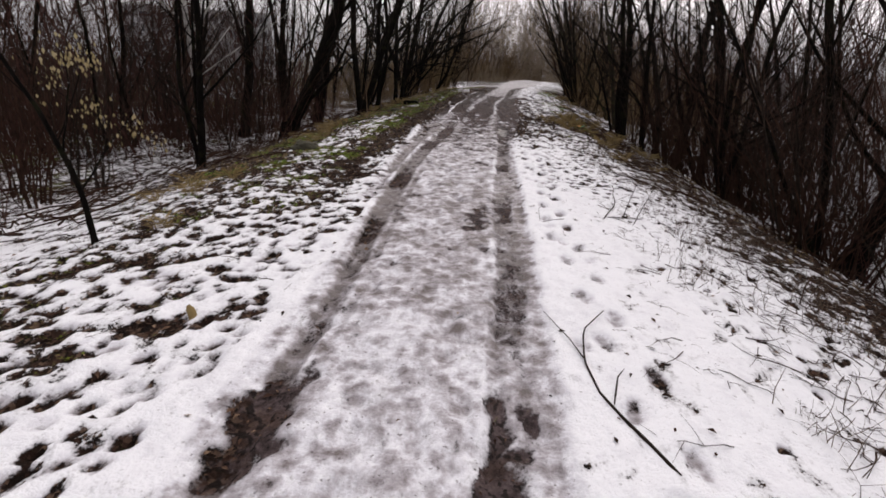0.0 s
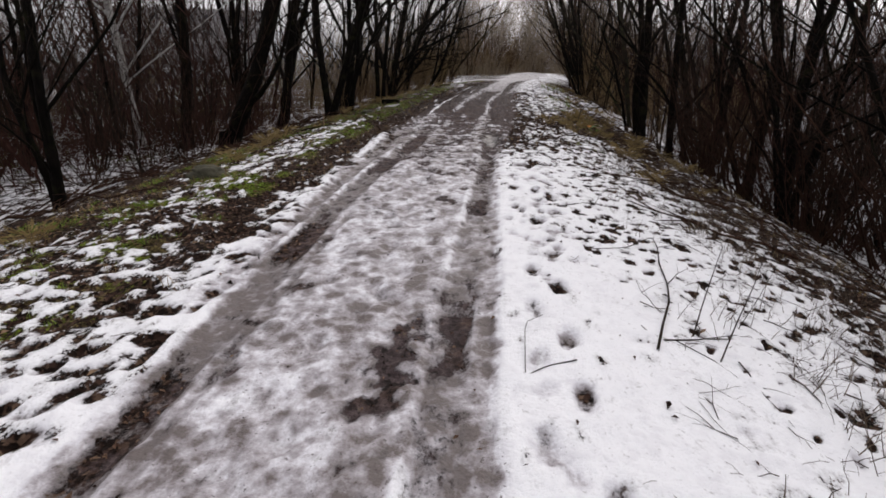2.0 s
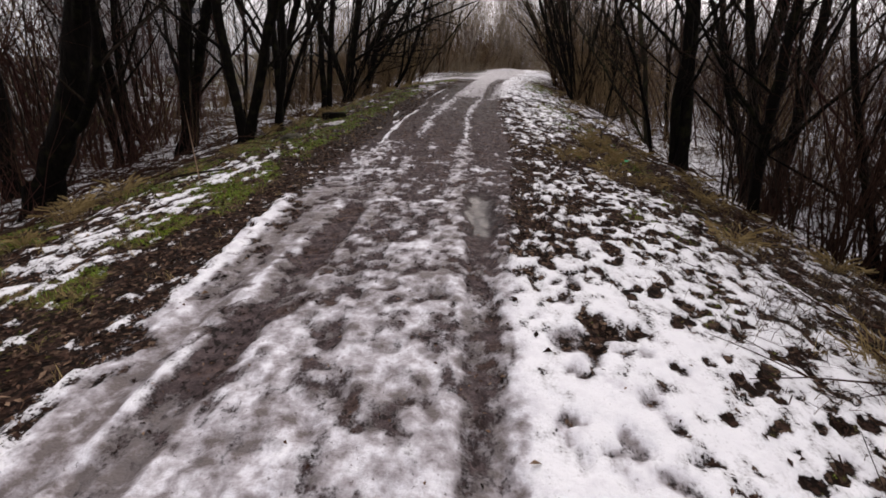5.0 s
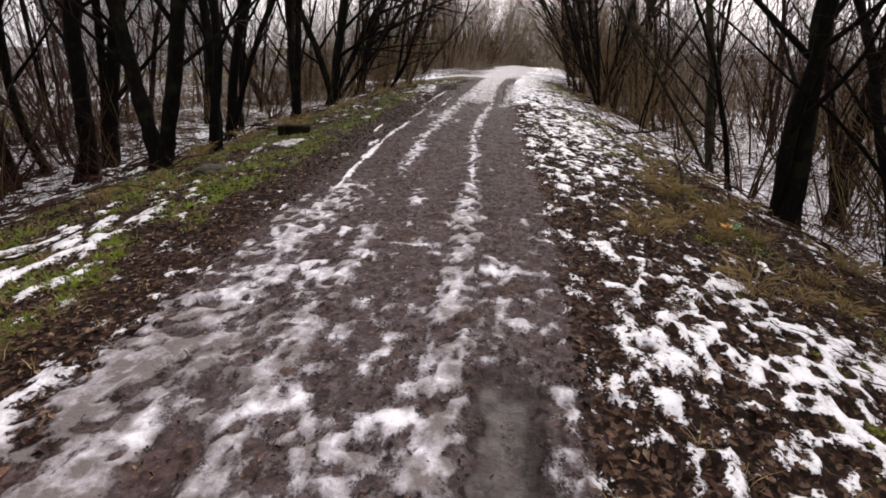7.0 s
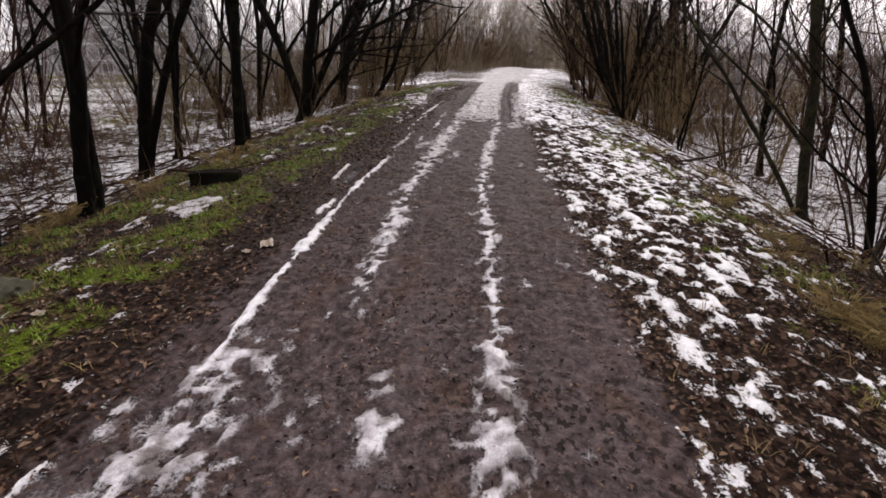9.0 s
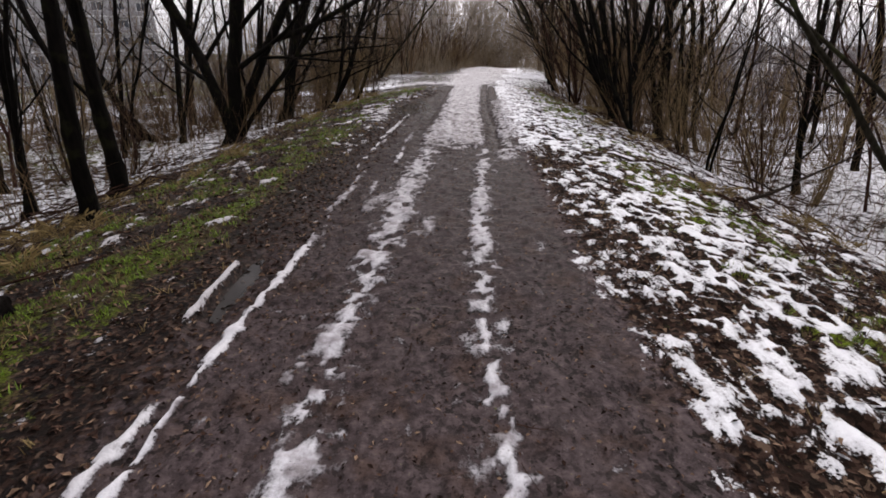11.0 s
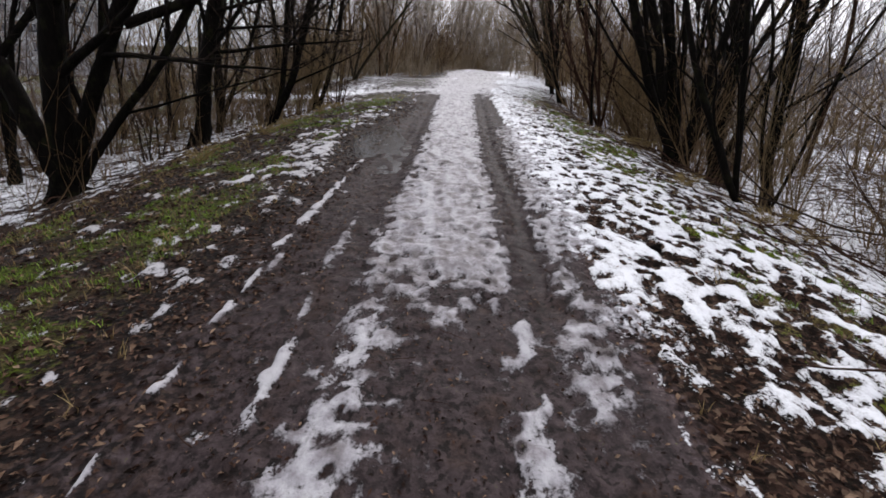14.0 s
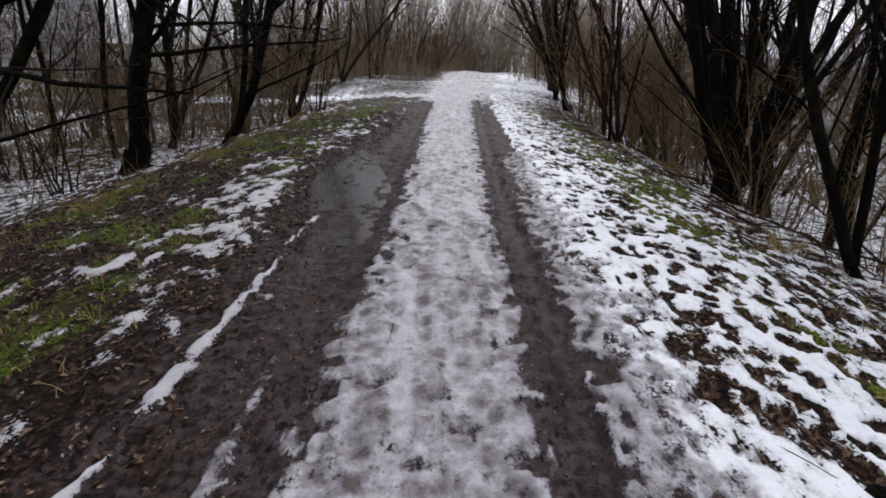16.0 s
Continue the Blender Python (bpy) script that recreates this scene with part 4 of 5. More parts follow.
def scatter():
    """Scrub and young trees over the slopes and the low ground beside the bank."""
    r = random.Random(9)
    used = set()

    def place(src, x, y, size):
        k = id(src)
        inward = (1 if x < float(middle(y)) else -1) * r.uniform(2, 16)
        m = pose(x, y, at(x, y) - .02, r.uniform(-5, 5), inward, 0) @ pose(0, 0, 0, 0, 0, r.uniform(0, 360))
        if k in used:
            ob = copy_thing(src, m)
        else:
            used.add(k)
            ob = src
            ob.matrix_basis = m
        ob.scale = (size, size, size * r.uniform(.85, 1.15))

    def free(x, y):
        return not (44.5 < y < 55 and x < 0)

    def row(n, u0, u1, y0, y1, kinds, lo, hi):
        k = 0
        while k < n:
            y = r.uniform(y0, y1)
            x = float(middle(y)) + r.uniform(u0, u1)
            if free(x, y):
                place(r.choice(kinds), x, y, r.uniform(lo, hi))
                k += 1

    # right: thick scrub close to the start, then thinner
    row(36, 4.9, 9.5, 5, 18.5, BRUSH, .5, .95)
    row(14, 5.4, 10, 19, 32, PALE, .5, .9)
    row(11, 4.9, 9, 30, 42, PALE, .5, .9)
    row(17, 9, 18, 6, 24, BRUSH, .8, 1.3)
    row(12, 9, 18, 24, 36, PALE, .7, 1.1)
    row(24, 5.2, 10, 35, 66, PALE, .8, 1.2)
    row(22, 9, 20, 36, 70, PALE, 1.0, 1.5)
    row(13, 7.5, 18, 8, 36, SLIM, .7, 1.15)
    row(11, 6.0, 12, 8, 15, SLIM, .7, 1.1)
    row(9, 5.6, 11, 7, 13, BRUSH, .8, 1.1)
    row(16, 5.5, 16, 36, 72, PALE_SLIM, .8, 1.3)
    row(10, 4.6, 8, 38, 66, PALE_SLIM, .7, 1.1)
    # left
    row(11, -9.5, -5.8, 3, 14, BRUSH, .5, .85)
    row(10, -16, -8.5, 8, 18, BRUSH, .8, 1.2)
    row(18, -18, -8, 11, 22, BRUSH, .8, 1.3)
    row(8, -18, -10, 20, 40, PALE, .7, 1.2)
    row(18, -13, -5.2, 37, 44, PALE, .6, 1.0)
    row(7, -12, -5.6, 38, 44, BRUSH, .6, .9)
    row(34, -17, -5.2, 55, 76, PALE, .8, 1.4)
    row(14, -20, -8, 9, 19, SLIM, .7, 1.2)
    row(8, -20, -8.5, 18, 36, SLIM, .7, 1.1)
    row(8, -18, -6.5, 33, 44, SLIM, .8, 1.2)
    row(10, -9.5, -6.2, 26, 36, BRUSH, .5, .9)
    row(16, -16, -5.4, 55, 76, PALE_SLIM, .9, 1.3)
    # where the track bends out of sight
    row(30, -7, -3.6, 62, 84, PALE, .45, .8)
    row(10, 3.6, 6.5, 64, 82, PALE, .45, .8)
    row(26, -17, -5.5, 64, 92, FAR_SLIM, .8, 1.15)
    row(24, -14, -2.5, 80, 104, FAR_SLIM, .95, 1.35)
    row(16, 5.5, 13, 62, 92, FAR_SLIM, .75, 1.1)
    row(16, -14, -4.5, 76, 96, PALE, 1.0, 1.6)
    row(14, 5, 13, 64, 88, PALE, .9, 1.4)


scatter()


class Thicket:
    """Countless thin bare stems in one mesh."""

    def __init__(self, seed):
        self.r, self.t = random.Random(seed), Tubes()

    def stem(self, x, y, h, rad, shoots):
        r = self.r
        pts, d = wander(r, (x, y, at(x, y) - .1), (r.gauss(0, .26), r.gauss(0, .26), 1), h, 4, .16, .03)
        self.t.add(pts, rad * np.linspace(1, .15, 5), 3)
        for _ in range(shoots):
            i = r.randint(1, 3)
            q, _ = wander(r, pts[i], sprout(r, d, r.uniform(.35, .9)), h * r.uniform(.18, .5), 2, .2, .05)
            self.t.add(q, rad * .36 * np.linspace(1, .2, 3), 3)


def far_wood():
    """The wood beyond: far stems paled by painted haze, dark ones beside the start, and low scrub between them."""
    far, near, mid, haze = Thicket(21), Thicket(22), Thicket(24), Thicket(25)
    r = random.Random(23)
    for _ in range(1300):
        side = r.random()
        if side < .30:
            x, y = -15 - 40 * r.random() ** 1.3, r.uniform(-4, 105)
        elif side < .70:
            x, y = 15 + 40 * r.random() ** 1.3, r.uniform(-4, 90)
        else:
            x, y = r.uniform(-14, 14), r.uniform(-30, -7)
            if side < .95:
                x, y = r.uniform(-34, 44), r.uniform(84, 130)
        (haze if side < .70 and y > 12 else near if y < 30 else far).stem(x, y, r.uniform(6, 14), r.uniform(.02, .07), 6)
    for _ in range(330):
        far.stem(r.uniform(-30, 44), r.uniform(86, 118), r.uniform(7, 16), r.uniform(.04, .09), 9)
    for _ in range(3200):
        y = r.uniform(2, 100)
        u = r.choice((-1, 1)) * (7 + 26 * r.random() ** 1.4)
        if (44 < y < 55 and u < 0) or (u < 0 and u > -11 and 14 < y < 44):
            continue
        # the farthest take the bark that has distance haze in its colour
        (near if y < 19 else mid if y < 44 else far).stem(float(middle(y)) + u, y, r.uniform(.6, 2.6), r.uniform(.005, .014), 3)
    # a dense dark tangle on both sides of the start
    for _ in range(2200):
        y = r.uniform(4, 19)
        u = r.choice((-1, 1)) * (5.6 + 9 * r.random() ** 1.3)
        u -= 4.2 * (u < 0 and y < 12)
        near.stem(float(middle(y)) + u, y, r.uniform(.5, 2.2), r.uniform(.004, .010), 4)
    for _ in range(750):
        y = r.uniform(18, 44)
        mid.stem(float(middle(y)) + r.uniform(4.8, 12), y, r.uniform(.4, 1.7), r.uniform(.004, .009), 4)
    for _ in range(620):
        y = r.uniform(9, 28)
        near.stem(float(middle(y)) + r.choice((-1, 1)) * r.uniform(9, 28), y, r.uniform(4, 9), r.uniform(.015, .055), 9)
    for _ in range(1100):
        y = r.uniform(58, 88)
        far.stem(float(middle(y)) + r.choice((-1, 1)) * r.uniform(3.4, 12), y, r.uniform(.6, 3.4), r.uniform(.016, .034), 5)
    for _ in range(800):
        y = r.uniform(10, 25)
        near.stem(float(middle(y)) - r.uniform(8, 18), y, r.uniform(.9, 3.2), r.uniform(.006, .016), 5)
    for _ in range(420):
        y = r.uniform(57, 74)
        far.stem(float(middle(y)) + r.choice((-1, -1, 1)) * r.triangular(2.0, 6, 3.6), y, r.uniform(.25, 1.1), r.uniform(.012, .024), 4)
    for _ in range(420):
        y = r.uniform(80, 102)
        far.stem(float(middle(y)) - 2.4 - 24 * r.random() ** 1.4, y, r.uniform(3, 13), r.uniform(.025, .06), 8)
    for _ in range(1500):
        y = 14 + 30 * r.random() ** .6
        mid.stem(float(middle(y)) - r.uniform(5.2, 13), y, r.uniform(.4, 2.0) * (1.6 if y > 35 else 1), r.uniform(.004, .010), 4)
    tagged(new("far_wood", far.t.data("far_wood", FAR)), "distant thicket of countless thin bare stems, paled by painted haze", "woodland", kind="stuff")
    tagged(new("hazy_wood", haze.t.data("hazy_wood", HAZY)), "distant wood of countless bare stems, pale with painted haze", "woodland", kind="stuff")
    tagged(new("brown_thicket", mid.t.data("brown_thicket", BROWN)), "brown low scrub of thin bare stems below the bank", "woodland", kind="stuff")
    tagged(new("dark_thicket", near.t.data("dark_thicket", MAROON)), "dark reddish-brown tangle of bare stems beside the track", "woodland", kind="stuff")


far_wood()

# Things on the ground --------------------------------------------------------
def cover_at(xs, ys):
    return cover(np.asarray(xs), np.asarray(ys), False)


def leaves():
    """Fallen leaves, thick on the bare verges and thin on the track."""
    rs = np.random.RandomState(4)
    n = 250000
    x, y = rs.uniform(-5.2, 5.0, n), rs.uniform(.8, 40, n) ** 1.0
    s, sl, mud, grass, wet, z, _ = cover_at(x, y)
    keep = rs.rand(n) < np.where(s > .5, np.where((x > 1.1) & (y < 13), .022, .012), np.where(mud > .6, np.where((y > 17) & (x < middle(y) - .8), .85, .5), .85)) * (1 - smooth(wet, .66, .9)) * np.interp(y, [0, 11, 13, 28, 40], [.5, .7, 1, .8, .5])
    x, y, z = x[keep], y[keep], land(x, y)[keep] + z[keep]
    n = len(x)
    a, l, tilt = rs.uniform(0, 6.28, n), rs.uniform(.009, .03, n) * np.where(mud[keep] > .6, .55, 1), rs.normal(0, .35, n)
    ca, sa = np.cos(a), np.sin(a)
    p = np.stack([x, y, z + .006], 1)
    along = np.stack([ca, sa, np.tan(tilt) * .5], 1) * l[:, None]
    across = np.stack([-sa, ca, rs.normal(0, .3, n)], 1) * (l * rs.uniform(.35, .6, n))[:, None]
    up = np.array([0, 0, 1.0]) * (l * rs.uniform(.1, .75, n))[:, None]
    v = np.stack([p - along, p + across * .9 + up, p + along * 1.1, p - across + up * .8], 1)
    v[:, :, 2] = np.maximum(v[:, :, 2], z[:, None] + .003)
    k = np.arange(n) * 4
    f = np.concatenate([np.stack([k, k + 1, k + 2], 1), np.stack([k, k + 2, k + 3], 1)])
    return tagged(new("fallen_leaves", mesh("fallen_leaves", v.reshape(-1, 3), f, LEAF, False)), "brown rotting leaves littering the verges", "leaves", kind="stuff")


leaves()


def blades(name, label, n, area, pick, height, width, material, seed, lean=.5):
    """Blades of grass, in tufts, where pick(cover) allows."""
    rs = np.random.RandomState(seed)
    x0, x1, y0, y1 = area
    tx, ty = rs.uniform(x0, x1, n), rs.uniform(y0, y1, n)
    keep = rs.rand(n) < pick(tx, ty, *cover_at(tx, ty)[:5])
    tx, ty = tx[keep], ty[keep]
    x, y = np.repeat(tx, 7), np.repeat(ty, 7)
    k = len(x)
    x, y = x + rs.normal(0, .02, k), y + rs.normal(0, .02, k)
    z = land(x, y) + cover_at(x, y)[5] - .004
    h, a = height * rs.uniform(.45, 1.2, k), rs.uniform(0, 6.28, k)
    out = np.stack([np.cos(a), np.sin(a), 0 * a], 1) * (h * rs.uniform(.1, lean * 2, k))[:, None]
    side = np.stack([-np.sin(a), np.cos(a), 0 * a], 1) * width * rs.uniform(.6, 1.2, k)[:, None]
    p = np.stack([x, y, z], 1)
    rise = np.stack([0 * h, 0 * h, h], 1)
    v = np.stack([p - side, p + side, p + out * .4 + rise * .6 + side * .7, p + out * .4 + rise * .6 - side * .7, p + out + rise], 1)
    i = np.arange(k) * 5
    f = np.concatenate([np.stack([i, i + 1, i + 2], 1), np.stack([i, i + 2, i + 3], 1), np.stack([i + 3, i + 2, i + 4], 1)])
    return tagged(new(name, mesh(name, v.reshape(-1, 3), f, material, False)), label, "grass", kind="stuff")


blades("green_grass", "short green winter grass in the verges", 60000, (-5.2, 4.5, 3, 42), lambda x, y, s, sl, mud, g, w: np.where((s < .5) & (mud < .4), smooth(g, .25, .6) * .75, 0),
       .045, .0035, GRASS, 1)
blades("dead_grass", "flattened straw-coloured dead grass", 16000, (-5.5, 5.5, 1, 44),
       lambda x, y, s, sl, mud, g, w: np.where((s < .55) & (mud < .3), (.12 + .35 * g + .3 * smooth(np.abs(x + .3), 2.8, 3.6)) * smooth(y, 3, 11), 0), .075, .003, STRAW, 2, .8)


def tussocks():
    """Clumps of long dead grass along the outer verges."""
    rt, rs = random.Random(31), np.random.RandomState(33)
    V, F, k0 = [], [], 0

    def clump(x, y, size):
        nonlocal k0
        n = 110
        a, d = rs.uniform(0, 6.28, n), np.abs(rs.normal(0, .16, n)) * size
        px, py = x + np.cos(a) * d, y + np.sin(a) * d
        h, b = size * rs.uniform(.12, .42, n), a + rs.normal(0, .8, n)
        reach = h * rs.uniform(.2, 1.2, n)
        z = land(px, py) - .01
        cx, cy, w = np.cos(b), np.sin(b), rs.uniform(.0007, .0018, n)
        rows = []
        for f, up, thin in ((0, 0, 1), (.45, .75, .8), (1, .9, .1)):
            for s in (-1, 1):
                rows.append(np.stack([px + cx * reach * f - cy * w * s * thin, py + cy * reach * f + cx * w * s * thin, z + h * up * rs.uniform(.9, 1.1, n)], 1))
        V.append(np.stack(rows, 1).reshape(-1, 3))
        i = np.arange(n) * 6 + k0
        F.append(np.stack([i, i + 1, i + 3, i + 2], 1))
        F.append(np.stack([i + 2, i + 3, i + 5, i + 4], 1))
        k0 += n * 6

    for _ in range(22):
        clump(2.55 + rt.gauss(0, .42), 16.4 + rt.gauss(0, 1.3), rt.uniform(.3, .7))
    for _ in range(26):
        y = rt.uniform(9, 36)
        clump(float(edges(y)[1]) + rt.uniform(2.1, 3.8), y, rt.uniform(.3, .7))
    for _ in range(40):
        y = rt.uniform(4, 42)
        clump(float(edges(y)[0]) - rt.uniform(2.0, 3.4), y, rt.uniform(.3, .7))
    return tagged(new("grass_tussocks", mesh("grass_tussocks", np.concatenate(V), np.concatenate(F), STRAW, False)), "tussocks of long straw-coloured dead grass", "grass", kind="stuff")


tussocks()


def stalks():
    """Dead weed stalks that stand up through the snow of the verge."""
    r = random.Random(12)
    t = Tubes()

    def stand(x, y, h):
        pts, d = wander(r, (x, y, at(x, y) - .02), (r.gauss(0, .3), r.gauss(0, .3), 1), h, 4, .12, 0)
        t.add(pts, np.linspace(.0028, .001, 5) * r.uniform(.7, 1.4), 3)
        for _ in range(r.randint(0, 3)):
            q, _ = wander(r, pts[r.randint(1, 3)], sprout(r, d, .8), h * r.uniform(.15, .4), 2, .2, 0)
            t.add(q, np.linspace(.0011, .0005, 3), 3)

    for _ in range(340):
        y = r.uniform(.8, 12)
        cx = float(edges(y)[1]) + r.triangular(1.0, 3.8, 2.9)
        for _ in range(r.randint(3, 11)):
            stand(cx + r.gauss(0, .09), y + r.gauss(0, .09), r.uniform(.05, .3))
    for _ in range(500):
        y = r.uniform(12, 40)
        stand(float(edges(y)[1]) + r.uniform(1.4, 5), y, r.uniform(.08, .35))
    for _ in range(500):
        y = r.uniform(2, 40)
        stand(float(edges(y)[0]) - r.uniform(1.8, 5), y, r.uniform(.08, .35))
    return tagged(new("dead_stalks", t.data("dead_stalks", STALK)), "thin dead weed stalks standing in the verges", "weeds", kind="stuff")


stalks()


def brushwood():
    """Fallen sticks and twigs that lie about on both sides."""
    r = random.Random(14)
    t = Tubes()

    def lie(x, y, l, rad, lift):
        a = r.uniform(0, 6.3)
        n = 6
        pts, px, py = [], x, y
        for k in range(n):
            pts.append((px, py, at(px, py) + rad + r.uniform(.0, lift) + .015))
            a += r.gauss(0, .22)
            px, py = px + math.cos(a) * l / n, py + math.sin(a) * l / n
        t.add(pts, rad * np.linspace(1, .3, n), 4)
        for _ in range(r.randint(1, 3)):
            i = r.randint(1, n - 2)
            p = np.array(pts[i])
            b = a + r.choice((-1, 1)) * r.uniform(.5, 1.1)
            e = p + np.array([math.cos(b), math.sin(b), r.uniform(.0, .3)]) * l * r.uniform(.15, .4)
            t.add([p, (p + e) / 2 + (0, 0, .01), e], rad * np.array([.5, .35, .15]), 3)

    for _ in range(420):
        lie(r.uniform(-13, -4.8), r.uniform(3, 26), r.uniform(.5, 2.6), r.uniform(.005, .022), .16)
    for _ in range(120):
        lie(r.uniform(-13, -5), r.uniform(26, 42), r.uniform(.5, 2), r.uniform(.005, .018), .1)
    for _ in range(420):
        y = r.uniform(3, 40)
        lie(float(middle(y)) + r.uniform(3.4, 11), y, r.uniform(.4, 2.4), r.uniform(.004, .02), .14)
    for _ in range(260):
        y = r.uniform(1, 34)
        lie(float(edges(y)[1]) + r.uniform(.5, 3.4), y, r.uniform(.08, .45), r.uniform(.0015, .004), .012)
    for _ in range(950):
        y = r.uniform(1, 15)
        lie(float(edges(y)[1]) + r.triangular(1.2, 3.8, 2.9), y, r.uniform(.08, .6), r.uniform(.0018, .005), .03)
    for _ in range(150):
        y = r.uniform(1, 6)
        lie(float(edges(y)[1]) + r.triangular(.7, 2.8, 1.8), y, r.uniform(.15, .6), r.uniform(.0018, .0042), .03)
    for _ in range(150):
        y = r.uniform(1, 38)
        lie(float(edges(y)[0]) - r.uniform(.1, 3.2), y, r.uniform(.1, .5), r.uniform(.0025, .006), .012)
    for _ in range(60):
        y = r.uniform(9, 34)
        lie(float(middle(y)) + r.uniform(-1.2, .9), y, r.uniform(.06, .3), r.uniform(.002, .004), .004)
    return tagged(new("brushwood", t.data("brushwood", SCRUB)), "fallen sticks and twigs lying on the ground", "sticks", kind="stuff")


brushwood()


def branch(label, pts, rad, forks=()):
    """One fallen branch: a crooked main stick along pts (x, y, height over the ground) and side shoots."""
    def lay(q):
        return [(x, y, at(x, y) + h + .012) for x, y, h in q]

    x, y, _ = pts[0]
    base = new("fallen_branch")
    base.location = (x, y, at(x, y))
    tagged(base, label, "branch")
    o = np.array(base.location)
    t = Tubes()
    p = np.array(lay(pts)) - o
    fine = np.array([[np.interp(s, np.arange(len(p)), p[:, i]) for i in range(3)] for s in np.linspace(0, len(p) - 1, len(p) * 3)])
    t.add(fine, rad * np.linspace(1, .35, len(fine)), 6)
    part("stick", t.data("stick", TWIG), base)
    for q in forks:
        s = Tubes()
        s.add(np.array(lay(q)) - o, rad * np.linspace(.55, .2, len(q)), 4)
        part("side_shoot", s.data("side_shoot", TWIG), base)
    return base


branch("thin curling dark branch lying on snow", [(.98, 1.45, 0), (.82, 1.75, .02), (.73, 1.94, .01), (.65, 2.1, .02), (.61, 2.37, .03), (.65, 2.69, .05), (.84, 2.99, .04)], .011,
       ([(.71, 2.02, .01), (.77, 2.23, .04), (.82, 2.3, .05)], [(.65, 2.09, .01), (.54, 2.09, .02)], [(.61, 2.4, .03), (.56, 2.58, .03), (.42, 2.94, .02)]))
branch("dark crooked twig lying on snow", [(1.32, 5.37, .02), (1.45, 5.7, .03), (1.58, 6.0, .035), (1.66, 6.3, .035), (1.72, 6.7, .03), (1.82, 7.1, .035), (1.85, 7.38, .03), (1.52, 6.95, .04), (1.2, 6.82, .03)], .008,
       ([(1.66, 6.3, .03), (1.8, 6.5, .05), (1.92, 6.62, .06)], [(1.82, 7.1, .03), (2.05, 7.2, .06)]))
branch("thin dry stick lying on snow", [(1.39, 5.49, .02), (1.6, 5.54, .03), (1.88, 5.66, .04)], .006, ([(1.45, 5.5, .03), (1.62, 5.36, .02), (1.7, 5.22, .02)],))
branch("straight dry stalk leaning over snow", [(1.6, 5.6, 0), (1.68, 5.75, .16), (1.78, 5.92, .34), (1.86, 6.05, .48)], .005)
branch("straight dry stalk leaning over snow", [(1.66, 5.35, 0), (1.78, 5.52, .18), (1.92, 5.7, .38), (2.02, 5.86, .55)], .005, ([(1.8, 5.52, .16), (1.92, 5.62, .34), (2.06, 5.78, .5)],))
branch("thick greyish fallen limb with pale broken forks", [(2.3, 16.4, .02), (2.5, 16.9, .1), (2.62, 17.4, .3), (2.75, 17.8, .32), (3.1, 18.2, .6), (3.5, 18.5, .85)], .022,
       ([(2.62, 17.4, .3), (2.6, 17.7, .5), (2.7, 18.0, .7)], [(2.5, 16.9, .1), (2.3, 17.2, .12), (2.0, 17.3, .05)], [(3.0, 16.6, .02), (3.15, 17.3, .4), (3.1, 17.9, .8)]))
branch("bent dry stalk lying on snow", [(.83, 5.15, .02), (.67, 5.09, .01), (.55, 4.99, .01), (.56, 5.43, .06), (.68, 5.59, .03)], .004)
branch("dark forked twig lying on snow", [(1.02, 8.05, 0), (1.28, 8.24, .02), (1.47, 8.31, .03), (1.6, 8.2, .02)], .007, ([(1.47, 8.3, .02), (1.6, 8.71, .03), (1.96, 9.49, .05), (1.81, 9.65, .06)],))
branch("long dark branch fallen along the slope", [(9.2, 31.2, .2), (7.6, 31.0, .35), (6.0, 30.8, .3), (4.7, 30.5, .1), (3.7, 30.2, .02)], .03,
       ([(6.0, 30.8, .3), (5.6, 31.3, .5), (5.2, 31.6, .6)], [(7.6, 31, .35), (7.2, 30.4, .55)]))
branch("dark forked branch propped on the slope", [(3.9, 24.0, .0), (4.6, 24.4, .25), (5.4, 24.9, .7), (6.4, 25.4, 1.3), (7.2, 25.7, 1.8)], .03,
       ([(4.6, 24.4, .25), (4.3, 24.9, .3), (3.8, 25.1, .3)], [(5.4, 24.9, .7), (5.6, 25.6, .8)]))
branch("thin dark stick lying on snow", [(-1.53, 2.83, 0), (-1.52, 2.93, .01), (-1.5, 3.06, .02)], .004)
branch("long grey stick lying along the verge", [(-4.6, 14.2, .02), (-4.1, 14.15, .05), (-3.6, 14.2, .05), (-3.7, 15.1, .03)], .02)


def rounded(name, label, x, y, sx, sy, sz, seed, material, category, sink=.3):
    """A worn lump: a finely cut ball pushed about by noise and flattened beneath."""
    bm = bmesh.new()
    bmesh.ops.create_icosphere(bm, subdivisions=4, radius=1)
    for v in bm.verts:
        k = 1 + .45 * (noise.noise(v.co * 1.4 + Vector((seed, 0, 0)))) + .22 * noise.noise(v.co * 4 + Vector((0, seed, 0)))
        v.co = Vector((v.co.x * sx * k, v.co.y * sy * k, max(v.co.z, -sink) * sz * k))
    for f in bm.faces:
        f.smooth = True
    me = bpy.data.meshes.new(name)
    bm.to_mesh(me)
    bm.free()
    me.materials.append(material)
    ob = new(name, me)
    ob.location = (x, y, at(x, y) + sz * sink * .6)
    return tagged(ob, label, category)


rounded("boulder", "low mossy stone half sunk in the verge", -3.9, 9.2, .27, .2, .15, 2, STONE, "stone")
rounded("boulder", "low brown stone half sunk in leaf litter", -3.75, 17.2, .2, .17, .09, 5, STONE, "stone")
rounded("stone", "small dark wet stone lying in snow", 1.68, 26.6, .05, .05, .06, 7, BARK, "stone")


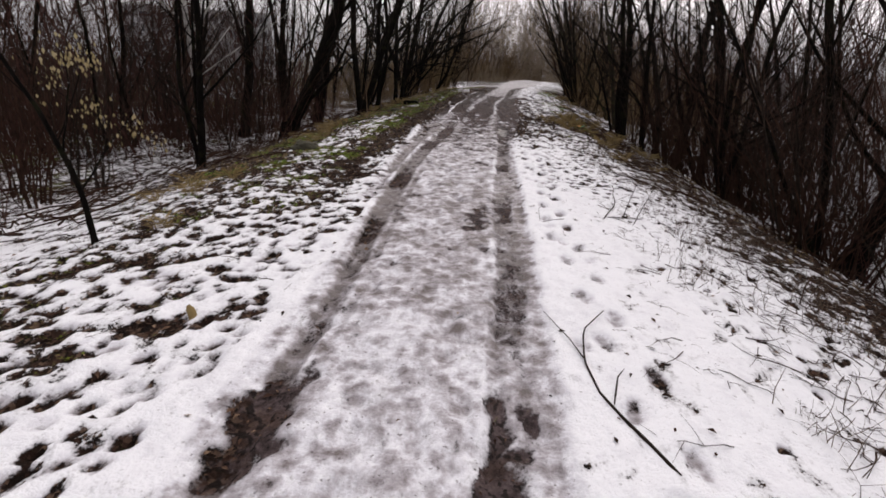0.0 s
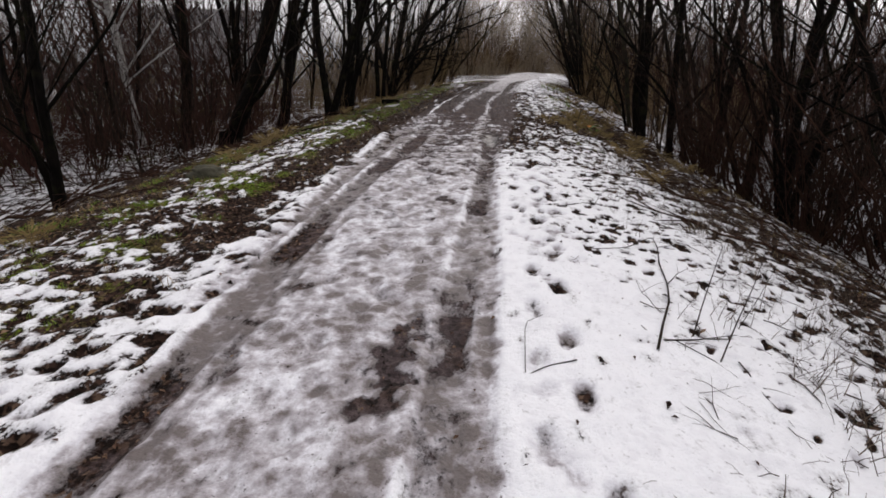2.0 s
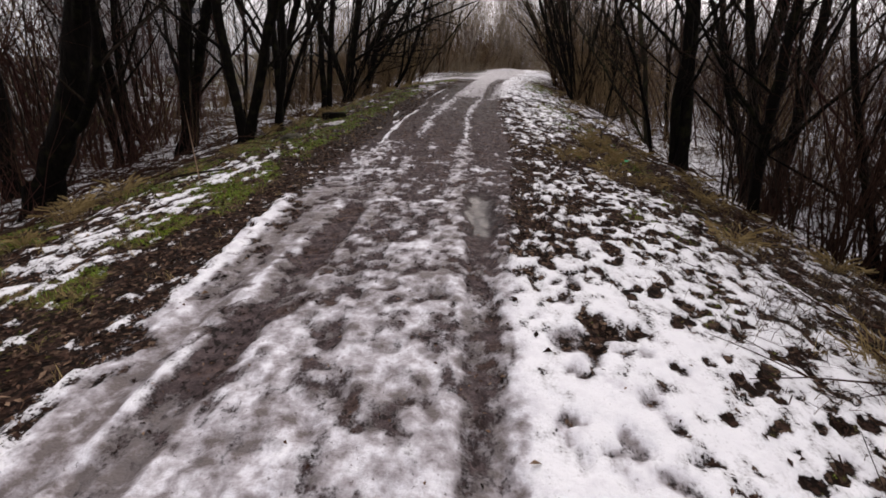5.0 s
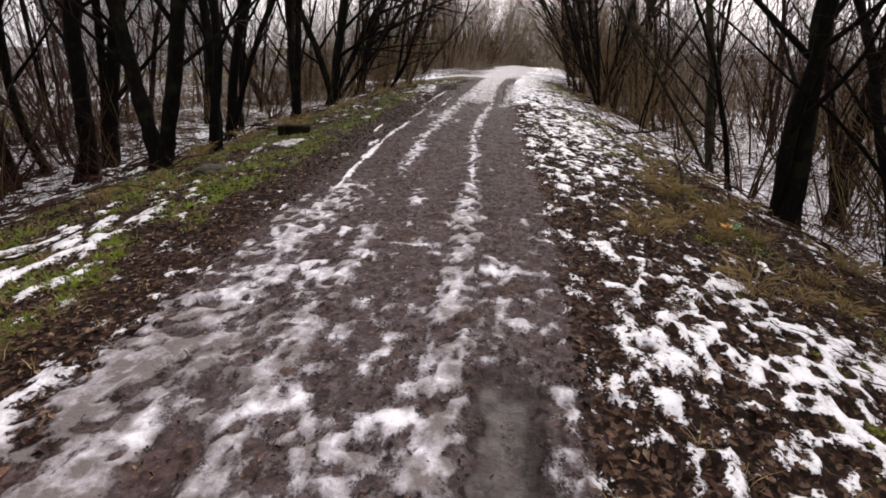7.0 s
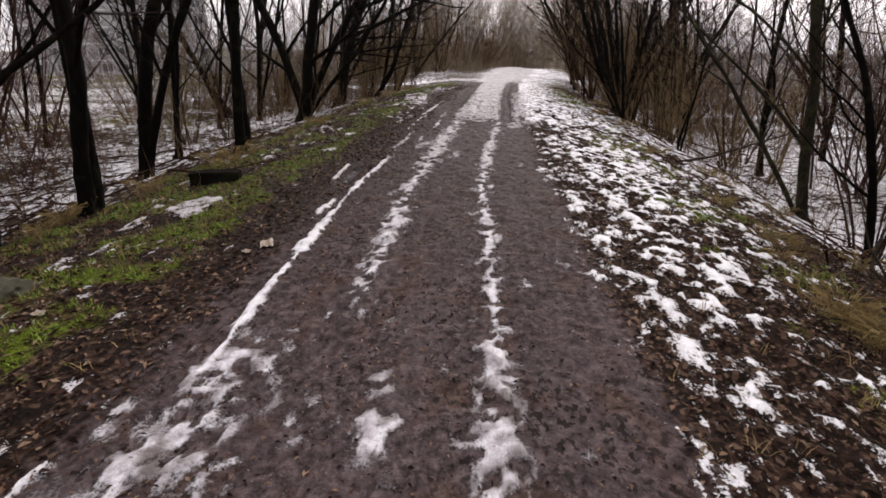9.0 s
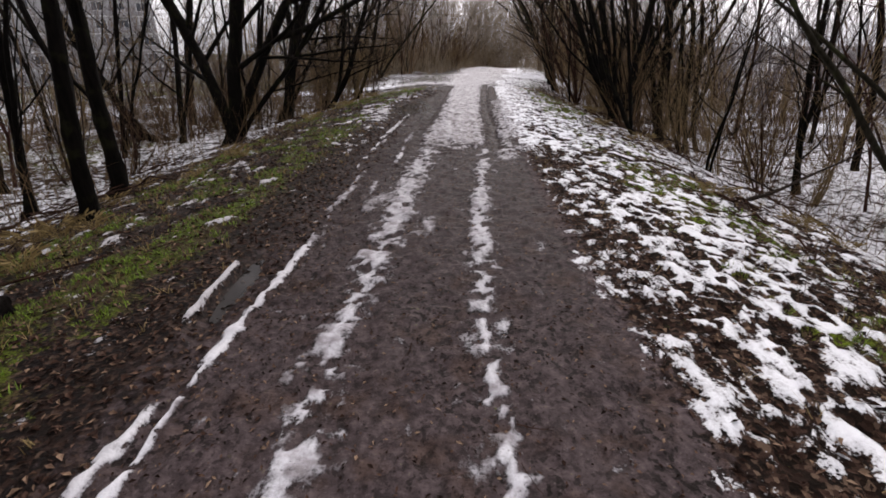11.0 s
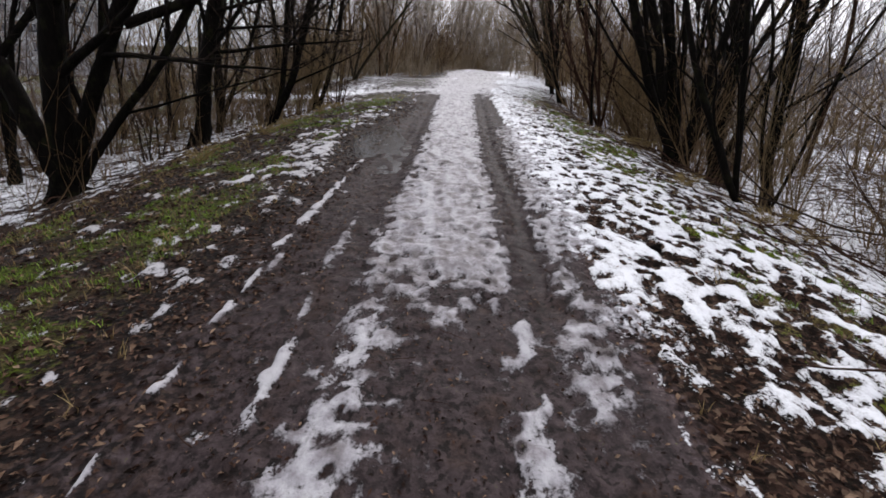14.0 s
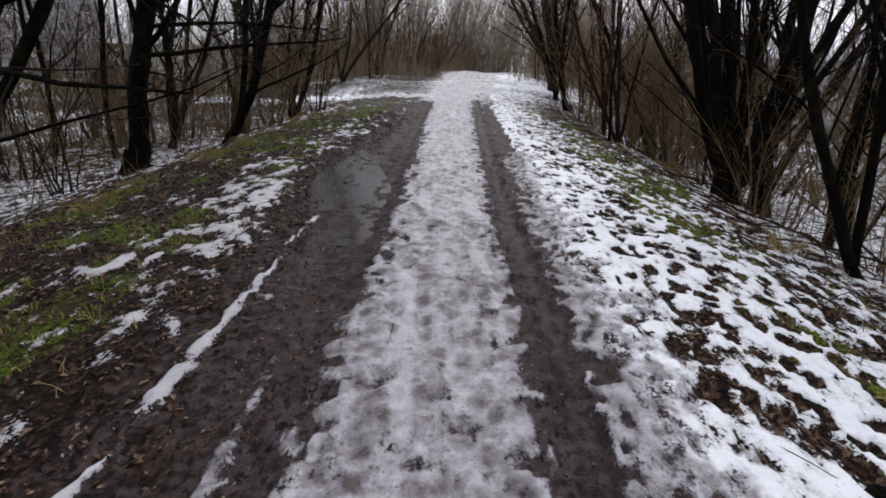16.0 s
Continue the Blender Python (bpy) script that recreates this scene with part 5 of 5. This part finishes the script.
def timber(x, y, turn, l, w, h):
    """A charred squared beam lying in the grass."""
    bm = bmesh.new()
    bmesh.ops.create_cube(bm, size=1)
    bmesh.ops.subdivide_edges(bm, edges=bm.edges[:], cuts=5, use_grid_fill=True)
    for v in bm.verts:
        k = 1 - .12 * abs(v.co.x * 2) ** 6
        v.co = Vector((v.co.x * l, v.co.y * w * k, v.co.z * h * k)) + .018 * noise.noise_vector(v.co * 7)
    for f in bm.faces:
        f.smooth = True
    me = bpy.data.meshes.new("timber")
    bm.to_mesh(me)
    bm.free()
    me.materials.append(BARK)
    ob = new("timber", me)
    ob.matrix_basis = pose(x, y, at(x, y) + h * .42, 0, 0, turn)
    return tagged(ob, "blackened old log lying on the grassy verge", "log")


timber(-3.75, 20.3, 14, .62, .2, .17)


def wrapper(x, y):
    """A crumpled scrap of orange and green plastic wrapping."""
    r = random.Random(2)
    base = new("plastic_wrapper")
    base.location = (x, y, at(x, y) + .01)
    tagged(base, "crumpled orange and green plastic wrapper on the leaves", "litter")
    for name, ox, c in (("orange_end", -.05, (.62, .24, .04)), ("green_end", .04, (.02, .33, .12))):
        bm = bmesh.new()
        bmesh.ops.create_grid(bm, x_segments=7, y_segments=7, size=.055)
        for v in bm.verts:
            v.co += Vector((ox, 0, .03 + .05 * noise.noise(v.co * 28 + Vector((ox * 50, 3, 0)))))
        me = bpy.data.meshes.new(name)
        bm.to_mesh(me)
        bm.free()
        m = Mat(name)
        me.materials.append(m.done(m.mix(m.step(m.noise(25, 2), .45, .6), c, tuple(min(1, v * 1.6 + .05) for v in c)), .3, .5))
        part(name, me, base)
    return base


wrapper(2.75, 16.15)


def scrap(name, label, category, x, y, size, seed, material):
    """A crumpled sheet: a small grid folded by noise, with thickness."""
    bm = bmesh.new()
    bmesh.ops.create_grid(bm, x_segments=9, y_segments=7, size=size)
    for v in bm.verts:
        n = noise.noise_vector(v.co * (1.6 / size) + Vector((seed, 0, 0)))
        v.co = Vector((v.co.x * (1 + .3 * n.x), v.co.y * .7 * (1 + .3 * n.y), size * .3 + size * .55 * n.z))
    bmesh.ops.solidify(bm, geom=bm.faces[:], thickness=.002)
    me = bpy.data.meshes.new(name)
    bm.to_mesh(me)
    bm.free()
    me.materials.append(material)
    ob = new(name, me)
    ob.matrix_basis = pose(x, y, at(x, y) + .012, 0, 0, 37 * seed)
    return tagged(ob, label, category)


scrap("crumpled_paper", "crumpled tan and white paper scrap on leaf litter", "litter", -2.08, 18.05, .075, 3, PAPER)
scrap("crumpled_paper", "crumpled tan and white paper scrap on leaf litter", "litter", -2.2, 17.9, .035, 4, PAPER)
scrap("bark_chip", "small pale chip of bark lying in grass", "bark chip", -3.1, 16.85, .04, 5, PAPER)


def post(x, y, h):
    """A short yellowed wooden stake."""
    t = Tubes()
    a = np.linspace(0, 1, 6)
    t.add(np.stack([.02 * np.sin(a * 3), 0 * a, a * h - .04], 1), [.026, .03, .028, .03, .031, .012], 9)
    ob = new("stake", t.data("stake", STRAW))
    ob.location = (x, y, at(x, y))
    return tagged(ob, "short yellowish broken stake standing in snow", "stake")


post(-1.97, 2.5, .15)


def apartment_building(x, y, turn, wide, deep, storeys):
    """A grey panel-built block of flats, far beyond the wood."""
    base = new("apartment_building")
    base.matrix_basis = pose(x, y, at(x, y) - .3, 0, 0, turn)
    tagged(base, "grey panel-built block of flats far behind trees", "building")
    m = Mat("weathered_concrete")
    concrete = m.done(m.ramp(m.noise(.8, 4), (.3, (.30, .30, .31)), (.7, (.42, .41, .42))), .9, .2)
    m = Mat("dark_window_glass")
    glass = m.done(m.mix(m.noise(.5, 2), (.03, .035, .045), (.09, .10, .12)), .1, .5)
    m = Mat("pale_window_frame")
    frame_white = m.done(m.mix(m.noise(3, 2), (.62, .62, .62), (.75, .75, .74)), .6, .3)
    h = storeys * 2.8

    def block(name, a, b, mat, parent):
        bm = bmesh.new()
        bmesh.ops.create_cube(bm, size=1)
        for v in bm.verts:
            v.co = Vector([(p + q) / 2 + k * (q - p) for p, q, k in zip(a, b, v.co)])
        me = bpy.data.meshes.new(name)
        bm.to_mesh(me)
        bm.free()
        me.materials.append(mat)
        return part(name, me, parent)

    block("wall", (-wide / 2, 0, 0), (wide / 2, deep, h), concrete, base)
    block("roof", (-wide / 2 - .3, -.3, h), (wide / 2 + .3, deep + .3, h + .5), concrete, base)
    cols = int(wide // 3.2)
    for s in range(storeys):
        block("floor_band", (-wide / 2, -.06, s * 2.8 - .12), (wide / 2, -.002, s * 2.8 + .12), frame_white, base)
        for k in range(cols):
            cx, cz = -wide / 2 + (k + .5) * wide / cols, s * 2.8 + 1.55
            f = block("window_frame", (cx - .85, -.05, cz - .75), (cx + .85, -.003, cz + .75), frame_white, base)
            block("pane", (cx - .75, -.07, cz - .65), (cx - .04, -.055, cz + .65), glass, f)
            block("pane", (cx + .04, -.07, cz - .65), (cx + .75, -.055, cz + .65), glass, f)
            if k % 3 == 1:
                block("balcony", (cx - 1.3, -1.1, cz - 1.45), (cx + 1.3, -.062, cz - .5), concrete, base)
    return base


apartment_building(-66, 104, 33, 30, 12, 5)
